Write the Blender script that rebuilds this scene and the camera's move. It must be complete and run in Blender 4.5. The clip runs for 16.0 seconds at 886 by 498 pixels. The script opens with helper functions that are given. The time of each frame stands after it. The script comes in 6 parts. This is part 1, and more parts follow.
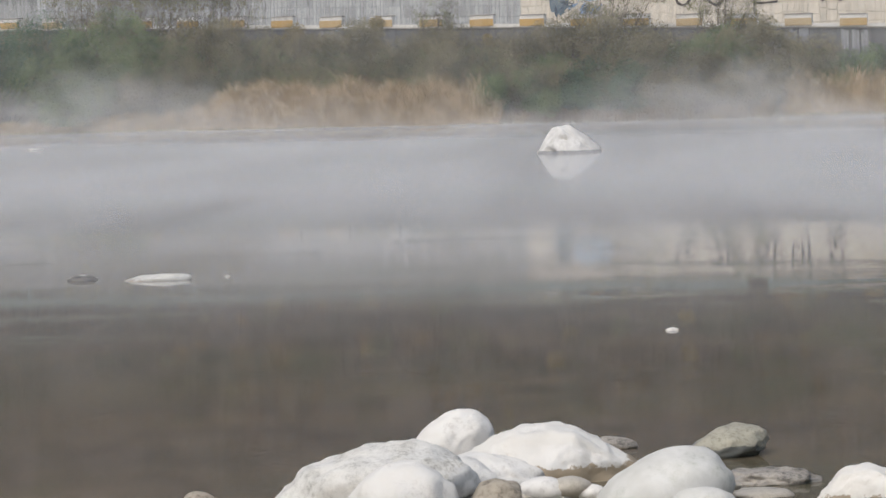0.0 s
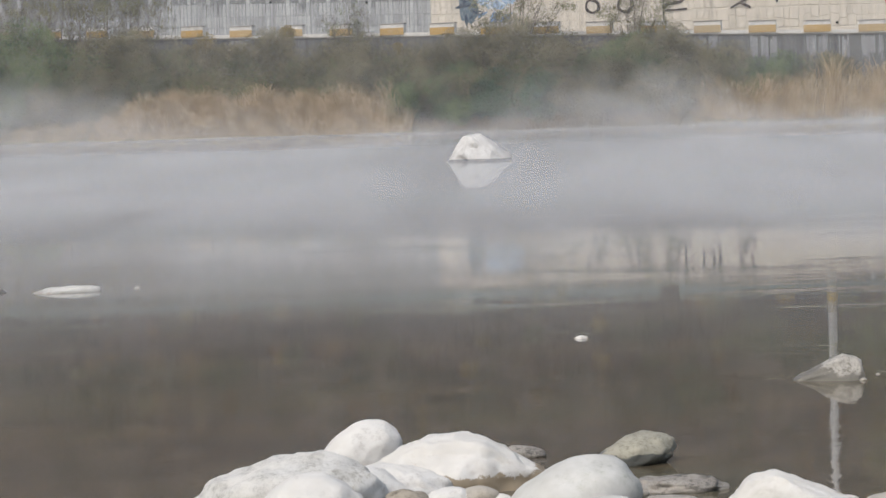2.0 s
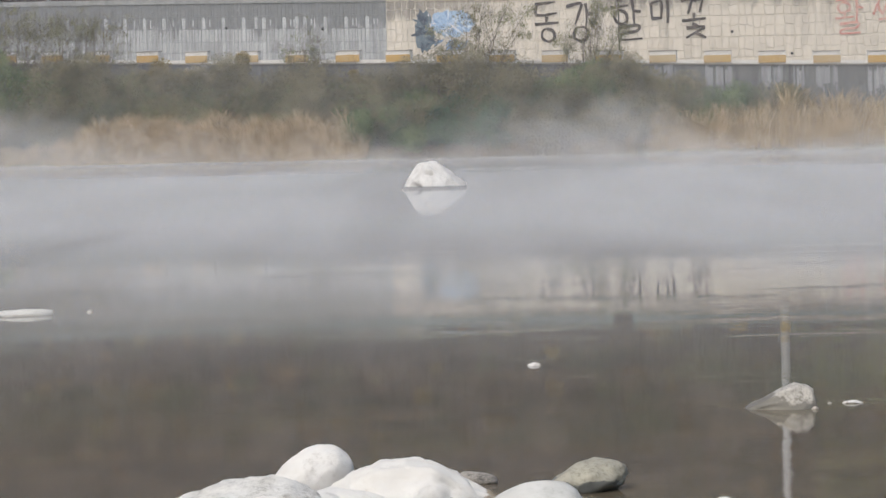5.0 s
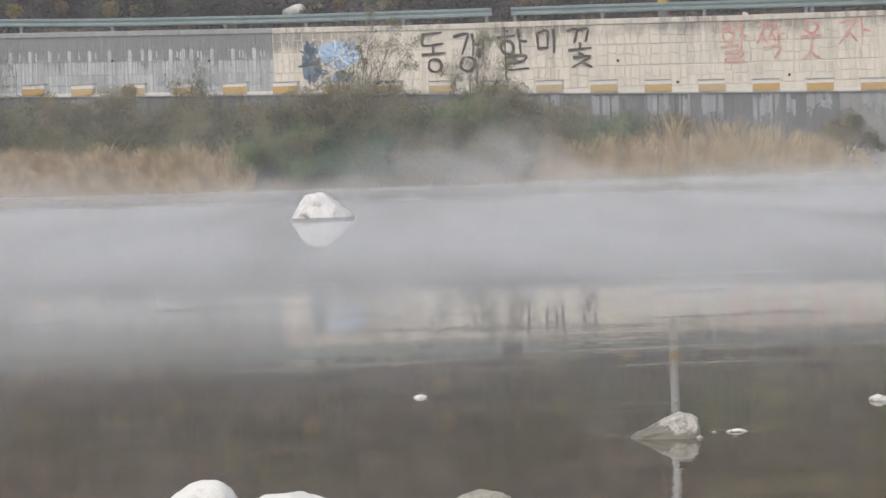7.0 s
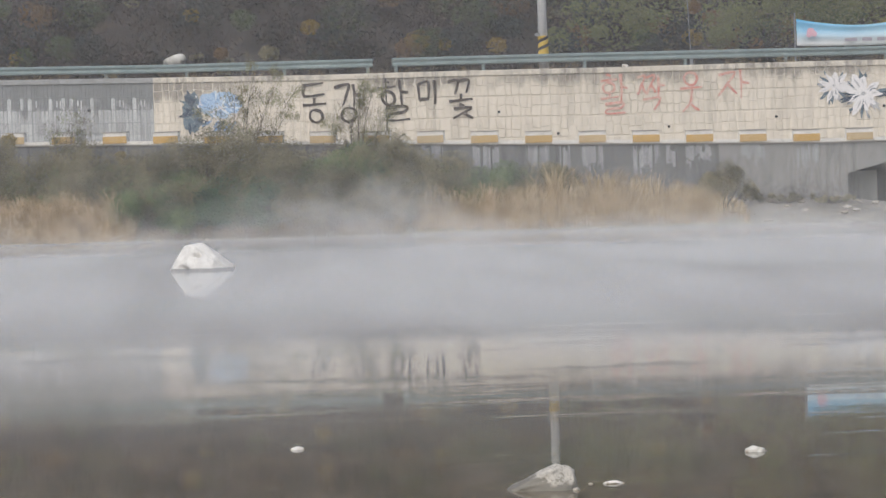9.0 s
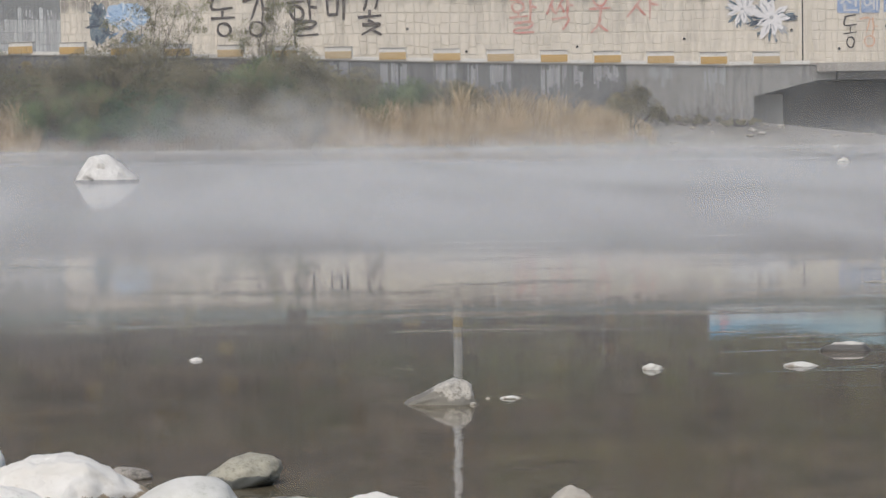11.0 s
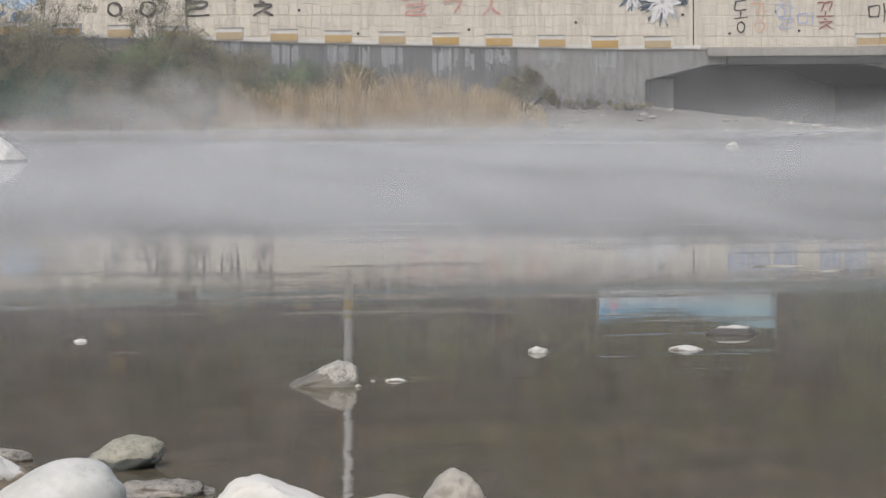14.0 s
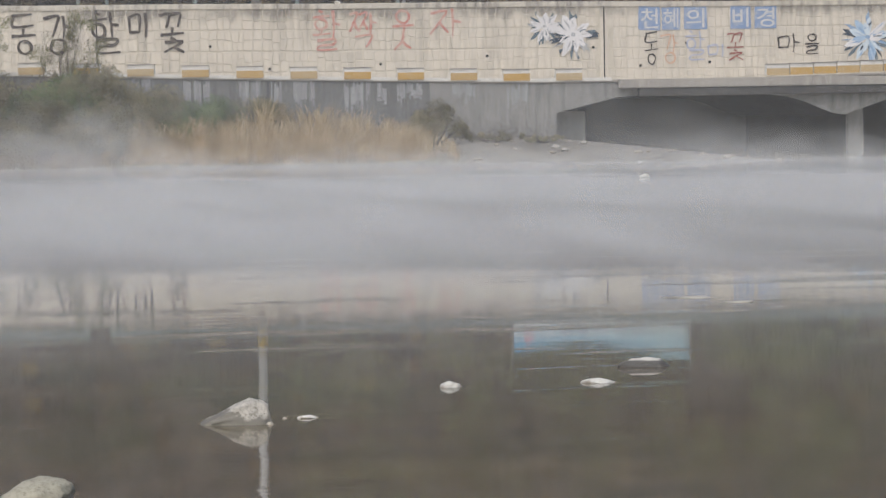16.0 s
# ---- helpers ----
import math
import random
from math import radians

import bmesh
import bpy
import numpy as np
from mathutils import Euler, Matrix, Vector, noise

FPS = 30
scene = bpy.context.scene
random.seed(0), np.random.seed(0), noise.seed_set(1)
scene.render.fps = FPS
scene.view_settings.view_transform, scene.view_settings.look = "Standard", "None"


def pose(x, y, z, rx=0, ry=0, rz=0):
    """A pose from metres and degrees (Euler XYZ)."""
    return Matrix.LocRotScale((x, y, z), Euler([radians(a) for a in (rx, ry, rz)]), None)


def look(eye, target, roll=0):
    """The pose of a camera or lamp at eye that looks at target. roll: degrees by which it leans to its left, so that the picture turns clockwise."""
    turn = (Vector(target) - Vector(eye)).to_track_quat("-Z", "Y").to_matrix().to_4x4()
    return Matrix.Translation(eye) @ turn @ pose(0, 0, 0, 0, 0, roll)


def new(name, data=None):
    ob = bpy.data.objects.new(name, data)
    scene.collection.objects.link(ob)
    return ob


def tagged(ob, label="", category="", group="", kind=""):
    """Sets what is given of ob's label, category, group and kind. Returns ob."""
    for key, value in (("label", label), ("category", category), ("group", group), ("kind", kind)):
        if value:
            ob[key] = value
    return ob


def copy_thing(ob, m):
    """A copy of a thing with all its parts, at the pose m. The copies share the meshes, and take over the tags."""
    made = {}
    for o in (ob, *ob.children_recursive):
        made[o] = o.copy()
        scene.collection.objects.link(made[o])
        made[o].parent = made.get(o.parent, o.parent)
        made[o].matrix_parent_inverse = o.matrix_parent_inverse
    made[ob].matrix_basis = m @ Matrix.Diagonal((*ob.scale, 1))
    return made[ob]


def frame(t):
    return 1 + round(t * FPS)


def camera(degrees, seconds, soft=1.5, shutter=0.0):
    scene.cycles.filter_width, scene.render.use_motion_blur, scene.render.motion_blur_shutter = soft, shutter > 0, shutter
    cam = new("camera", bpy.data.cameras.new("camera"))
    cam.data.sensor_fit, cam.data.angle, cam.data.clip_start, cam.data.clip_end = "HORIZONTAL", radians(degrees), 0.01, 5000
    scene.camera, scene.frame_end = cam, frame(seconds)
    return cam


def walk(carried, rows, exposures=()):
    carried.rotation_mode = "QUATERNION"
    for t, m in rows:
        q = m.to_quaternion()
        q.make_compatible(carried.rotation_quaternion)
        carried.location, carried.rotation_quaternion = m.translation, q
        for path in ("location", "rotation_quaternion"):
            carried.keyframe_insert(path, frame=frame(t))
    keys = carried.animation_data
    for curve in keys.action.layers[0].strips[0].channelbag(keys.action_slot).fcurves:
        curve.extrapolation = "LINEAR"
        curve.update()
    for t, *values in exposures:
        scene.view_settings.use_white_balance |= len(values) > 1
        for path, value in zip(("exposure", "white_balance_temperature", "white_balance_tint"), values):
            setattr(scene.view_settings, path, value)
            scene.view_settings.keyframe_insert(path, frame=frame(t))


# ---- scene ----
# the camera stands on the bank and pans slowly to the right with a long lens
cam = camera(17.823, 16.0, soft=1.45)
H = 1.8  # eye over the water
PATH = [  # seconds, turn, tilt, lean in degrees, and the sway of the eye in metres
    (0.0, 4.978, -3.464, -1.716, -0.092, -0.032, -0.001),
    (0.5, 4.658, -3.593, -1.807, -0.087, -0.028, -0.001),
    (1.0, 4.162, -3.618, -1.962, -0.081, -0.034, 0.002),
    (1.5, 3.676, -3.550, -2.125, -0.072, -0.040, 0.004),
    (2.0, 3.201, -3.348, -2.055, -0.065, -0.020, 0.005),
    (2.5, 2.983, -3.099, -2.131, -0.071, -0.090, 0.019),
    (3.0, 2.843, -2.693, -2.106, -0.065, -0.010, 0.006),
    (3.2, 2.878, -2.599, -1.843, -0.042, -0.008, -0.000),
    (5.3, 2.093, -2.830, -1.581, -0.061, -0.013, -0.006),
    (5.5, 1.887, -2.800, -1.659, -0.059, -0.050, -0.001),
    (6.0, 1.252, -2.698, -1.822, -0.050, -0.041, 0.001),
    (6.5, 0.636, -2.544, -1.845, -0.041, -0.031, 0.002),
    (7.0, 0.000, -2.271, -1.998, -0.027, -0.016, 0.007),
    (7.5, -0.515, -2.087, -2.103, -0.018, -0.018, 0.006),
    (8.0, -1.176, -1.852, -2.158, -0.002, 0.003, 0.009),
    (8.5, -1.854, -1.402, -2.104, 0.005, 0.016, 0.013),
    (8.7, -2.109, -1.281, -1.982, -0.001, 0.006, 0.014),
    (10.8, -4.075, -2.837, -1.092, 0.041, 0.008, -0.012),
    (11.0, -4.296, -3.039, -0.802, 0.035, 0.012, -0.013),
    (11.5, -4.764, -3.358, -0.688, 0.046, 0.025, -0.013),
    (12.0, -5.364, -3.455, -0.002, 0.046, 0.024, -0.016),
    (12.5, -5.824, -3.508, 0.028, 0.054, 0.034, -0.017),
    (13.0, -6.165, -3.575, -0.044, 0.066, 0.053, -0.021),
    (13.5, -6.403, -3.533, -0.163, 0.066, 0.055, -0.018),
    (14.0, -6.497, -3.420, -0.371, 0.071, 0.043, -0.016),
    (14.5, -6.699, -3.303, -0.746, 0.076, 0.034, -0.013),
    (15.0, -7.154, -3.225, -0.776, 0.083, 0.036, -0.013),
    (15.5, -7.806, -3.062, -0.866, 0.092, 0.035, -0.009),
    (16.0, -8.234, -2.753, -0.970, 0.100, 0.051, -0.007),
]


def eye_pose(turn, tilt, lean, x, y, z):
    a, b = radians(turn), radians(tilt)
    way = Vector((-math.sin(a) * math.cos(b), math.cos(a) * math.cos(b), math.sin(b)))
    eye = Vector((x, y, H + z))
    return look(eye, eye + way, lean)


walk(cam, [(t, eye_pose(*row)) for t, *row in PATH], [(0.0, 0.0), (3.2, 0.02), (5.5, 0.08), (8.5, 0.10), (11.0, -0.04), (16.0, -0.03)])


# ---- light: an overcast morning ----
world = bpy.data.worlds.new("world")
scene.world = world
world.use_nodes = True
wn = world.node_tree.nodes
sky = wn.new("ShaderNodeTexSky")
sky.sky_type, sky.sun_disc = "NISHITA", False
sky.sun_elevation, sky.sun_rotation = radians(42), radians(200)
sky.air_density, sky.dust_density, sky.ozone_density = 1.0, 2.4, 1.1
wn["Background"].inputs["Strength"].default_value = 0.115
world.node_tree.links.new(sky.outputs[0], wn["Background"].inputs[0])
sun_lamp = new("sun", bpy.data.lights.new("sun", "SUN"))
sun_lamp.data.energy, sun_lamp.data.angle, sun_lamp.data.color = 2.1, radians(40), (1.0, 0.965, 0.91)
sun_lamp.matrix_world = look((-22, -8, 60), (0, 20, 0))
scene.view_settings.exposure = 0.0

# ---- materials ----
def nodes_of(name):
    m = bpy.data.materials.new(name)
    m.use_nodes = True
    t = m.node_tree
    return m, t, t.nodes, t.links, t.nodes["Principled BSDF"]


def coords(t, scale=(1, 1, 1), space="Object"):
    """Object or world coordinates, stretched."""
    mp = t.nodes.new("ShaderNodeMapping")
    mp.inputs["Scale"].default_value = scale
    if space == "World":
        t.links.new(t.nodes.new("ShaderNodeNewGeometry").outputs["Position"], mp.inputs[0])
    else:
        t.links.new(t.nodes.new("ShaderNodeTexCoord").outputs["Object"], mp.inputs[0])
    return mp.outputs[0]


def noise_tex(t, vec, scale, detail=5, rough=0.6, distortion=0.0):
    n = t.nodes.new("ShaderNodeTexNoise")
    n.inputs["Scale"].default_value, n.inputs["Detail"].default_value = scale, detail
    n.inputs["Roughness"].default_value, n.inputs["Distortion"].default_value = rough, distortion
    t.links.new(vec, n.inputs["Vector"])
    return n.outputs["Fac"]


def ramp(t, fac, stops):
    r = t.nodes.new("ShaderNodeValToRGB")
    e = r.color_ramp.elements
    while len(e) < len(stops):
        e.new(0.5)
    for k, (p, c) in zip(e, stops):
        k.position, k.color = p, (*c, 1) if len(c) == 3 else c
    t.links.new(fac, r.inputs[0])
    return r.outputs[0]


def mix(t, fac, a, b, blend="MIX"):
    n = t.nodes.new("ShaderNodeMix")
    n.data_type, n.blend_type = "RGBA", blend
    for value, socket in ((fac, n.inputs[0]), (a, n.inputs[6]), (b, n.inputs[7])):
        if isinstance(value, (int, float)):
            socket.default_value = value
        elif isinstance(value, tuple):
            socket.default_value = (*value, 1)
        else:
            t.links.new(value, socket)
    return n.outputs[2]


def math_node(t, op, a, b=0.0):
    n = t.nodes.new("ShaderNodeMath")
    n.operation = op
    n.use_clamp = op in ("MULTIPLY", "ADD", "SUBTRACT")
    for value, socket in ((a, n.inputs[0]), (b, n.inputs[1])):
        if isinstance(value, (int, float)):
            socket.default_value = value
        else:
            t.links.new(value, socket)
    return n.outputs[0]


def bump(t, bsdf, height, strength, distance):
    b = t.nodes.new("ShaderNodeBump")
    b.inputs["Strength"].default_value, b.inputs["Distance"].default_value = strength, distance
    t.links.new(height, b.inputs["Height"])
    t.links.new(b.outputs[0], bsdf.inputs["Normal"])


def surface(name, c1, c2, scale, rough=0.85, fine=8.0, bump_m=0.01, stretch=(1, 1, 1), space="Object", vary=0.0, spots=None):
    """A two-scale mottled surface. vary: how much single pieces differ; spots: a third colour in small stains."""
    m, t, n, l, b = nodes_of(name)
    v = coords(t, stretch, space)
    big, small = noise_tex(t, v, scale), noise_tex(t, v, scale * fine, 6, 0.7)
    col = mix(t, ramp(t, big, [(0.3, (0, 0, 0)), (0.7, (1, 1, 1))]), c1, c2)
    col = mix(t, 0.35, col, ramp(t, small, [(0.25, (0.25, 0.25, 0.25)), (0.75, (0.85, 0.85, 0.85))]), "OVERLAY")
    if spots:
        mask = ramp(t, noise_tex(t, v, scale * 3.1, 7, 0.75, 0.6), [(0.56, (0, 0, 0)), (0.66, (1, 1, 1))])
        col = mix(t, mask, col, spots)
    if vary:
        info = n.new("ShaderNodeObjectInfo")
        dark = ramp(t, info.outputs["Random"], [(0, (1 - vary,) * 3), (1, (1, 1, 1))])
        col = mix(t, 1.0, col, dark, "MULTIPLY")
    l.new(col, b.inputs["Base Color"])
    b.inputs["Roughness"].default_value = rough
    bump(t, b, small, 0.5, bump_m)
    return m


def streaked(name, light, dark, amount=0.5, vary=0.0, space="World", run_off=None, fine=1.0):
    """Painted or bare concrete with dark run-off streaks down it."""
    m, t, n, l, b = nodes_of(name)
    v = coords(t, (1, 1, 1), space)
    runs = noise_tex(t, coords(t, (2.6 * fine, 2.6 * fine, 0.3), space), 1.6, 5, 0.65)
    wide = noise_tex(t, v, 0.55, 4)
    grain = noise_tex(t, v, 9, 6, 0.7)
    both = math_node(t, "MULTIPLY", ramp(t, runs, [(0.42, (0, 0, 0)), (0.62, (1, 1, 1))]),
                     ramp(t, wide, [(0.35, (0.2, 0.2, 0.2)), (0.65, (1, 1, 1))]))
    stain = math_node(t, "MULTIPLY", both, amount)
    if run_off:
        # black run-off that hangs down from the coping in tongues of uneven length
        sep = n.new("ShaderNodeSeparateXYZ")
        l.new(v, sep.inputs[0])
        tongue = math_node(t, "MULTIPLY", noise_tex(t, coords(t, (1.5, 1.5, 0.12), space), 1.3, 5, 0.7), run_off[1])
        depth = n.new("ShaderNodeMapRange")
        depth.inputs["From Min"].default_value, depth.inputs["From Max"].default_value = run_off[0] - 0.75, run_off[0]
        l.new(sep.outputs[2], depth.inputs["Value"])
        hang = ramp(t, math_node(t, "MULTIPLY", math_node(t, "ADD", math_node(t, "MULTIPLY", depth.outputs[0], 0.5), tongue), 1.0), [(0.58, (0, 0, 0)), (0.80, (1, 1, 1))])
        patchy = ramp(t, noise_tex(t, v, 0.22, 3), [(0.36, (0, 0, 0)), (0.52, (1, 1, 1))])
        stain = math_node(t, "ADD", stain, math_node(t, "MULTIPLY", math_node(t, "MULTIPLY", hang, patchy), 0.75))
    col = mix(t, stain, light, dark)
    col = mix(t, 0.3, col, ramp(t, grain, [(0.25, (0.3, 0.3, 0.3)), (0.75, (0.8, 0.8, 0.8))]), "OVERLAY")
    if vary:
        info = n.new("ShaderNodeObjectInfo")
        col = mix(t, 1.0, col, ramp(t, info.outputs["Random"], [(0, (1 - vary,) * 3), (1, (1, 1, 1))]), "MULTIPLY")
    l.new(col, b.inputs["Base Color"])
    b.inputs["Roughness"].default_value = 0.9
    bump(t, b, grain, 0.4, 0.01)
    return m


def run_stained(name, least, more, pale=(0.55, 0.575, 0.595), dark=(0.15, 0.158, 0.162)):
    """Bare cast concrete, black where water has run down from the coping, in tongues least to least + more metres long."""
    m, t, n, l, b = nodes_of(name)
    v = coords(t, (1, 1, 1), "World")
    sep = n.new("ShaderNodeSeparateXYZ")
    l.new(v, sep.inputs[0])
    tongue = noise_tex(t, coords(t, (4.2, 4.2, 0.25), "World"), 1.0, 5, 0.7)
    broad = noise_tex(t, coords(t, (0.5, 0.5, 0.1), "World"), 1.0, 3)
    reach = n.new("ShaderNodeMapRange")
    for key, number in (("From Min", 0.3), ("From Max", 0.72), ("To Min", least), ("To Max", least + more)):
        reach.inputs[key].default_value = number
    l.new(math_node(t, "ADD", math_node(t, "MULTIPLY", tongue, 0.75), math_node(t, "MULTIPLY", broad, 0.25)), reach.inputs["Value"])
    # the coping climbs gently to one side
    slope = n.new("ShaderNodeMath")
    slope.operation = "MULTIPLY_ADD"
    slope.inputs[1].default_value, slope.inputs[2].default_value = 0.031, -6.0
    l.new(sep.outputs[0], slope.inputs[0])
    total = n.new("ShaderNodeMath")
    total.operation = "ADD"
    l.new(slope.outputs[0], total.inputs[0]), l.new(sep.outputs[2], total.inputs[1])
    height = n.new("ShaderNodeMath")
    height.operation = "ADD"
    l.new(total.outputs[0], height.inputs[0]), l.new(reach.outputs[0], height.inputs[1])
    wet = n.new("ShaderNodeMapRange")
    wet.interpolation_type = "SMOOTHSTEP"
    wet.inputs["From Min"].default_value, wet.inputs["From Max"].default_value = -0.18, 0.25
    l.new(height.outputs[0], wet.inputs["Value"])
    thin = ramp(t, noise_tex(t, coords(t, (9, 9, 0.5), "World"), 1.0, 4, 0.7), [(0.42, (0, 0, 0)), (0.58, (0.8,) * 3)])
    grain = noise_tex(t, v, 9, 6, 0.7)
    col = mix(t, math_node(t, "ADD", math_node(t, "MULTIPLY", wet.outputs[0], 0.95), math_node(t, "MULTIPLY", thin, 0.6)), pale, dark)
    col = mix(t, 0.35, col, ramp(t, grain, [(0.25, (0.3, 0.3, 0.3)), (0.75, (0.8, 0.8, 0.8))]), "OVERLAY")
    info = n.new("ShaderNodeObjectInfo")
    col = mix(t, 1.0, col, ramp(t, info.outputs["Random"], [(0, (0.88,) * 3), (1, (1, 1, 1))]), "MULTIPLY")
    l.new(col, b.inputs["Base Color"])
    b.inputs["Roughness"].default_value = 0.9
    bump(t, b, grain, 0.4, 0.01)
    return m


def leafy(name, c1, c2, c3=None, translucent=True, drifts=0.8):
    """Leaves, twigs or blades, each a little different, in drifts of colour."""
    m, t, n, l, b = nodes_of(name)
    g = n.new("ShaderNodeNewGeometry")
    col = mix(t, g.outputs["Random Per Island"], c1, c2)
    if c3:
        drift = ramp(t, noise_tex(t, coords(t, (1, 1, 1), "World"), drifts, 5, 0.7), [(0.44, (0, 0, 0)), (0.58, (1, 1, 1))])
        col = mix(t, drift, col, c3)
    l.new(col, b.inputs["Base Color"])
    b.inputs["Roughness"].default_value = 0.75
    b.inputs["Specular IOR Level"].default_value = 0.25
    if translucent:
        tr, mx = n.new("ShaderNodeBsdfTranslucent"), n.new("ShaderNodeMixShader")
        l.new(col, tr.inputs[0])
        mx.inputs[0].default_value = 0.45
        l.new(b.outputs[0], mx.inputs[1]), l.new(tr.outputs[0], mx.inputs[2])
        l.new(mx.outputs[0], n["Material Output"].inputs[0])
    return m


def paint(name, colour, worn=0.25, under=(0.62, 0.56, 0.46), fade=0.0, start=0.5):
    """Wall paint, worn through to what lies under it."""
    m, t, n, l, b = nodes_of(name)
    v = coords(t, (1, 1, 1), "World")
    mask = ramp(t, noise_tex(t, v, 3.0, 7, 0.75), [(start, (0, 0, 0)), (start + 0.22, (1, 1, 1))])
    col = mix(t, math_node(t, "MULTIPLY", mask, worn), colour, under)
    if fade:
        info = n.new("ShaderNodeObjectInfo")
        col = mix(t, math_node(t, "MULTIPLY", ramp(t, info.outputs["Random"], [(0.35, (0, 0, 0)), (1.0, (1, 1, 1))]), fade), col, under)
    l.new(col, b.inputs["Base Color"])
    b.inputs["Roughness"].default_value = 0.8
    return m


def boulder_mat(name, dry, stain, tan, line=-0.3, wet_dark=0.45, blotch=6, fill=0.46, wave=0.22, lean=0.0, relief=0.7):
    """River stone: chalky dry top with lichen specks, and a ragged silt line under which it is bare and damp."""
    m, t, n, l, b = nodes_of(name)
    v = coords(t)
    specks = ramp(t, noise_tex(t, v, 40, 8, 0.75), [(0.46, (0, 0, 0)), (0.62, (1, 1, 1))])
    patches = ramp(t, noise_tex(t, v, blotch, 5, 0.7), [(fill, (0, 0, 0)), (fill + 0.2, (1, 1, 1))])
    col = mix(t, math_node(t, "MULTIPLY", math_node(t, "ADD", math_node(t, "MULTIPLY", specks, 0.6), 0.4), patches), dry, stain)
    soft = noise_tex(t, v, 3.2, 4)
    col = mix(t, 0.62, col, ramp(t, soft, [(0.3, (0.3, 0.3, 0.3)), (0.7, (0.75, 0.74, 0.72))]), "OVERLAY")
    z = n.new("ShaderNodeSeparateXYZ")
    l.new(n.new("ShaderNodeNewGeometry").outputs["Position"], z.inputs[0])
    edge = math_node(t, "ADD", z.outputs[2], math_node(t, "MULTIPLY", noise_tex(t, v, 5, 6, 0.7), wave))
    if lean:
        # the silt climbs towards one end
        along_x = n.new("ShaderNodeSeparateXYZ")
        l.new(n.new("ShaderNodeTexCoord").outputs["Object"], along_x.inputs[0])
        edge = math_node(t, "ADD", edge, math_node(t, "MULTIPLY", along_x.outputs[0], -lean))
    low = ramp(t, edge, [(max(line + wave * 0.5 - 0.002, 0.0), (1, 1, 1)), (max(line + wave * 0.5 + 0.006, 0.001), (0, 0, 0))])
    col = mix(t, low, col, tan)
    l.new(col, b.inputs["Base Color"])
    l.new(ramp(t, low, [(0, (0.85,) * 3), (1, (wet_dark,) * 3)]), b.inputs["Roughness"])
    bump(t, b, noise_tex(t, v, 16, 10, 0.75), relief, 0.02)
    return m


CREAM = (0.70, 0.638, 0.54)
m_cream = streaked("cream_wall_paint", CREAM, (0.25, 0.228, 0.20), 0.42, 0.06, run_off=(6.05, 1.0))
m_joint = surface("wall_joint", (0.55, 0.50, 0.415), (0.66, 0.60, 0.505), 0.9)
m_grey_light = run_stained("pale_grey_cast_stone", 0.2, 0.55, (0.50, 0.515, 0.52), (0.27, 0.28, 0.285))
m_grey_stone = run_stained("weathered_grey_wall", 0.4, 1.5, (0.41, 0.425, 0.43), (0.215, 0.225, 0.23))
m_grey_joint = run_stained("stained_grey_joint", 0.5, 1.5, (0.38, 0.39, 0.395), (0.21, 0.22, 0.225))
m_coping = streaked("wall_coping", (0.30, 0.305, 0.305), (0.17, 0.172, 0.172), 0.8)
m_coping_cream = streaked("cream_coping", (0.60, 0.55, 0.47), (0.22, 0.205, 0.185), 0.95)
m_quay = streaked("quay_concrete", (0.29, 0.287, 0.28), (0.15, 0.15, 0.152), 0.7)
m_quay_damp = streaked("damp_quay_concrete", (0.19, 0.192, 0.195), (0.085, 0.088, 0.092), 0.85, fine=1.5)
m_quay_patch = streaked("bleached_concrete", (0.36, 0.37, 0.38), (0.17, 0.175, 0.18), 0.9, fine=1.8)
m_fascia = streaked("deck_concrete", (0.42, 0.395, 0.36), (0.24, 0.225, 0.21), 0.6)
# the shade under the bridge is put into this darker concrete colour
m_under = surface("shaded_concrete", (0.045, 0.049, 0.053), (0.08, 0.084, 0.088), 0.8)
m_deck_edge = streaked("dark_deck_edge", (0.085, 0.084, 0.083), (0.05, 0.05, 0.05), 0.7)
m_white_kerb = paint("white_kerb_paint", (0.74, 0.72, 0.68), 0.6, (0.40, 0.38, 0.35))
m_yellow_kerb = paint("yellow_kerb_paint", (0.55, 0.345, 0.10), 0.7, (0.52, 0.43, 0.29), 0.75)
m_asphalt = surface("asphalt", (0.045, 0.045, 0.047), (0.07, 0.068, 0.066), 0.6, 0.95, 30, 0.004)
m_rail = surface("galvanised_rail", (0.145, 0.195, 0.20), (0.21, 0.265, 0.27), 1.5, 0.5, 6, 0.002)
m_post = surface("rail_post_steel", (0.17, 0.215, 0.22), (0.23, 0.28, 0.285), 1.5, 0.55, 6, 0.002)
m_pole = surface("pole_concrete", (0.50, 0.50, 0.50), (0.60, 0.60, 0.60), 1.2, 0.85)
m_hazard_y = paint("hazard_yellow", (0.60, 0.41, 0.06), 0.2)
m_hazard_k = paint("hazard_black", (0.02, 0.02, 0.02), 0.2, (0.1, 0.1, 0.1))
m_steel = surface("grey_steel", (0.2, 0.21, 0.22), (0.27, 0.28, 0.29), 2, 0.6)
m_black = paint("black_wall_paint", (0.05, 0.040, 0.036), 0.5, (0.36, 0.31, 0.26))
m_red = paint("faded_red_paint", (0.55, 0.21, 0.18), 0.82, (0.66, 0.55, 0.46), 0.0, 0.40)
m_red_dark = paint("dark_red_paint", (0.30, 0.09, 0.07), 0.3)
m_blue = paint("blue_block_paint", (0.24, 0.335, 0.53), 0.85, (0.58, 0.57, 0.54))
m_blue_text = paint("pale_blue_paint", (0.42, 0.46, 0.60), 0.5)
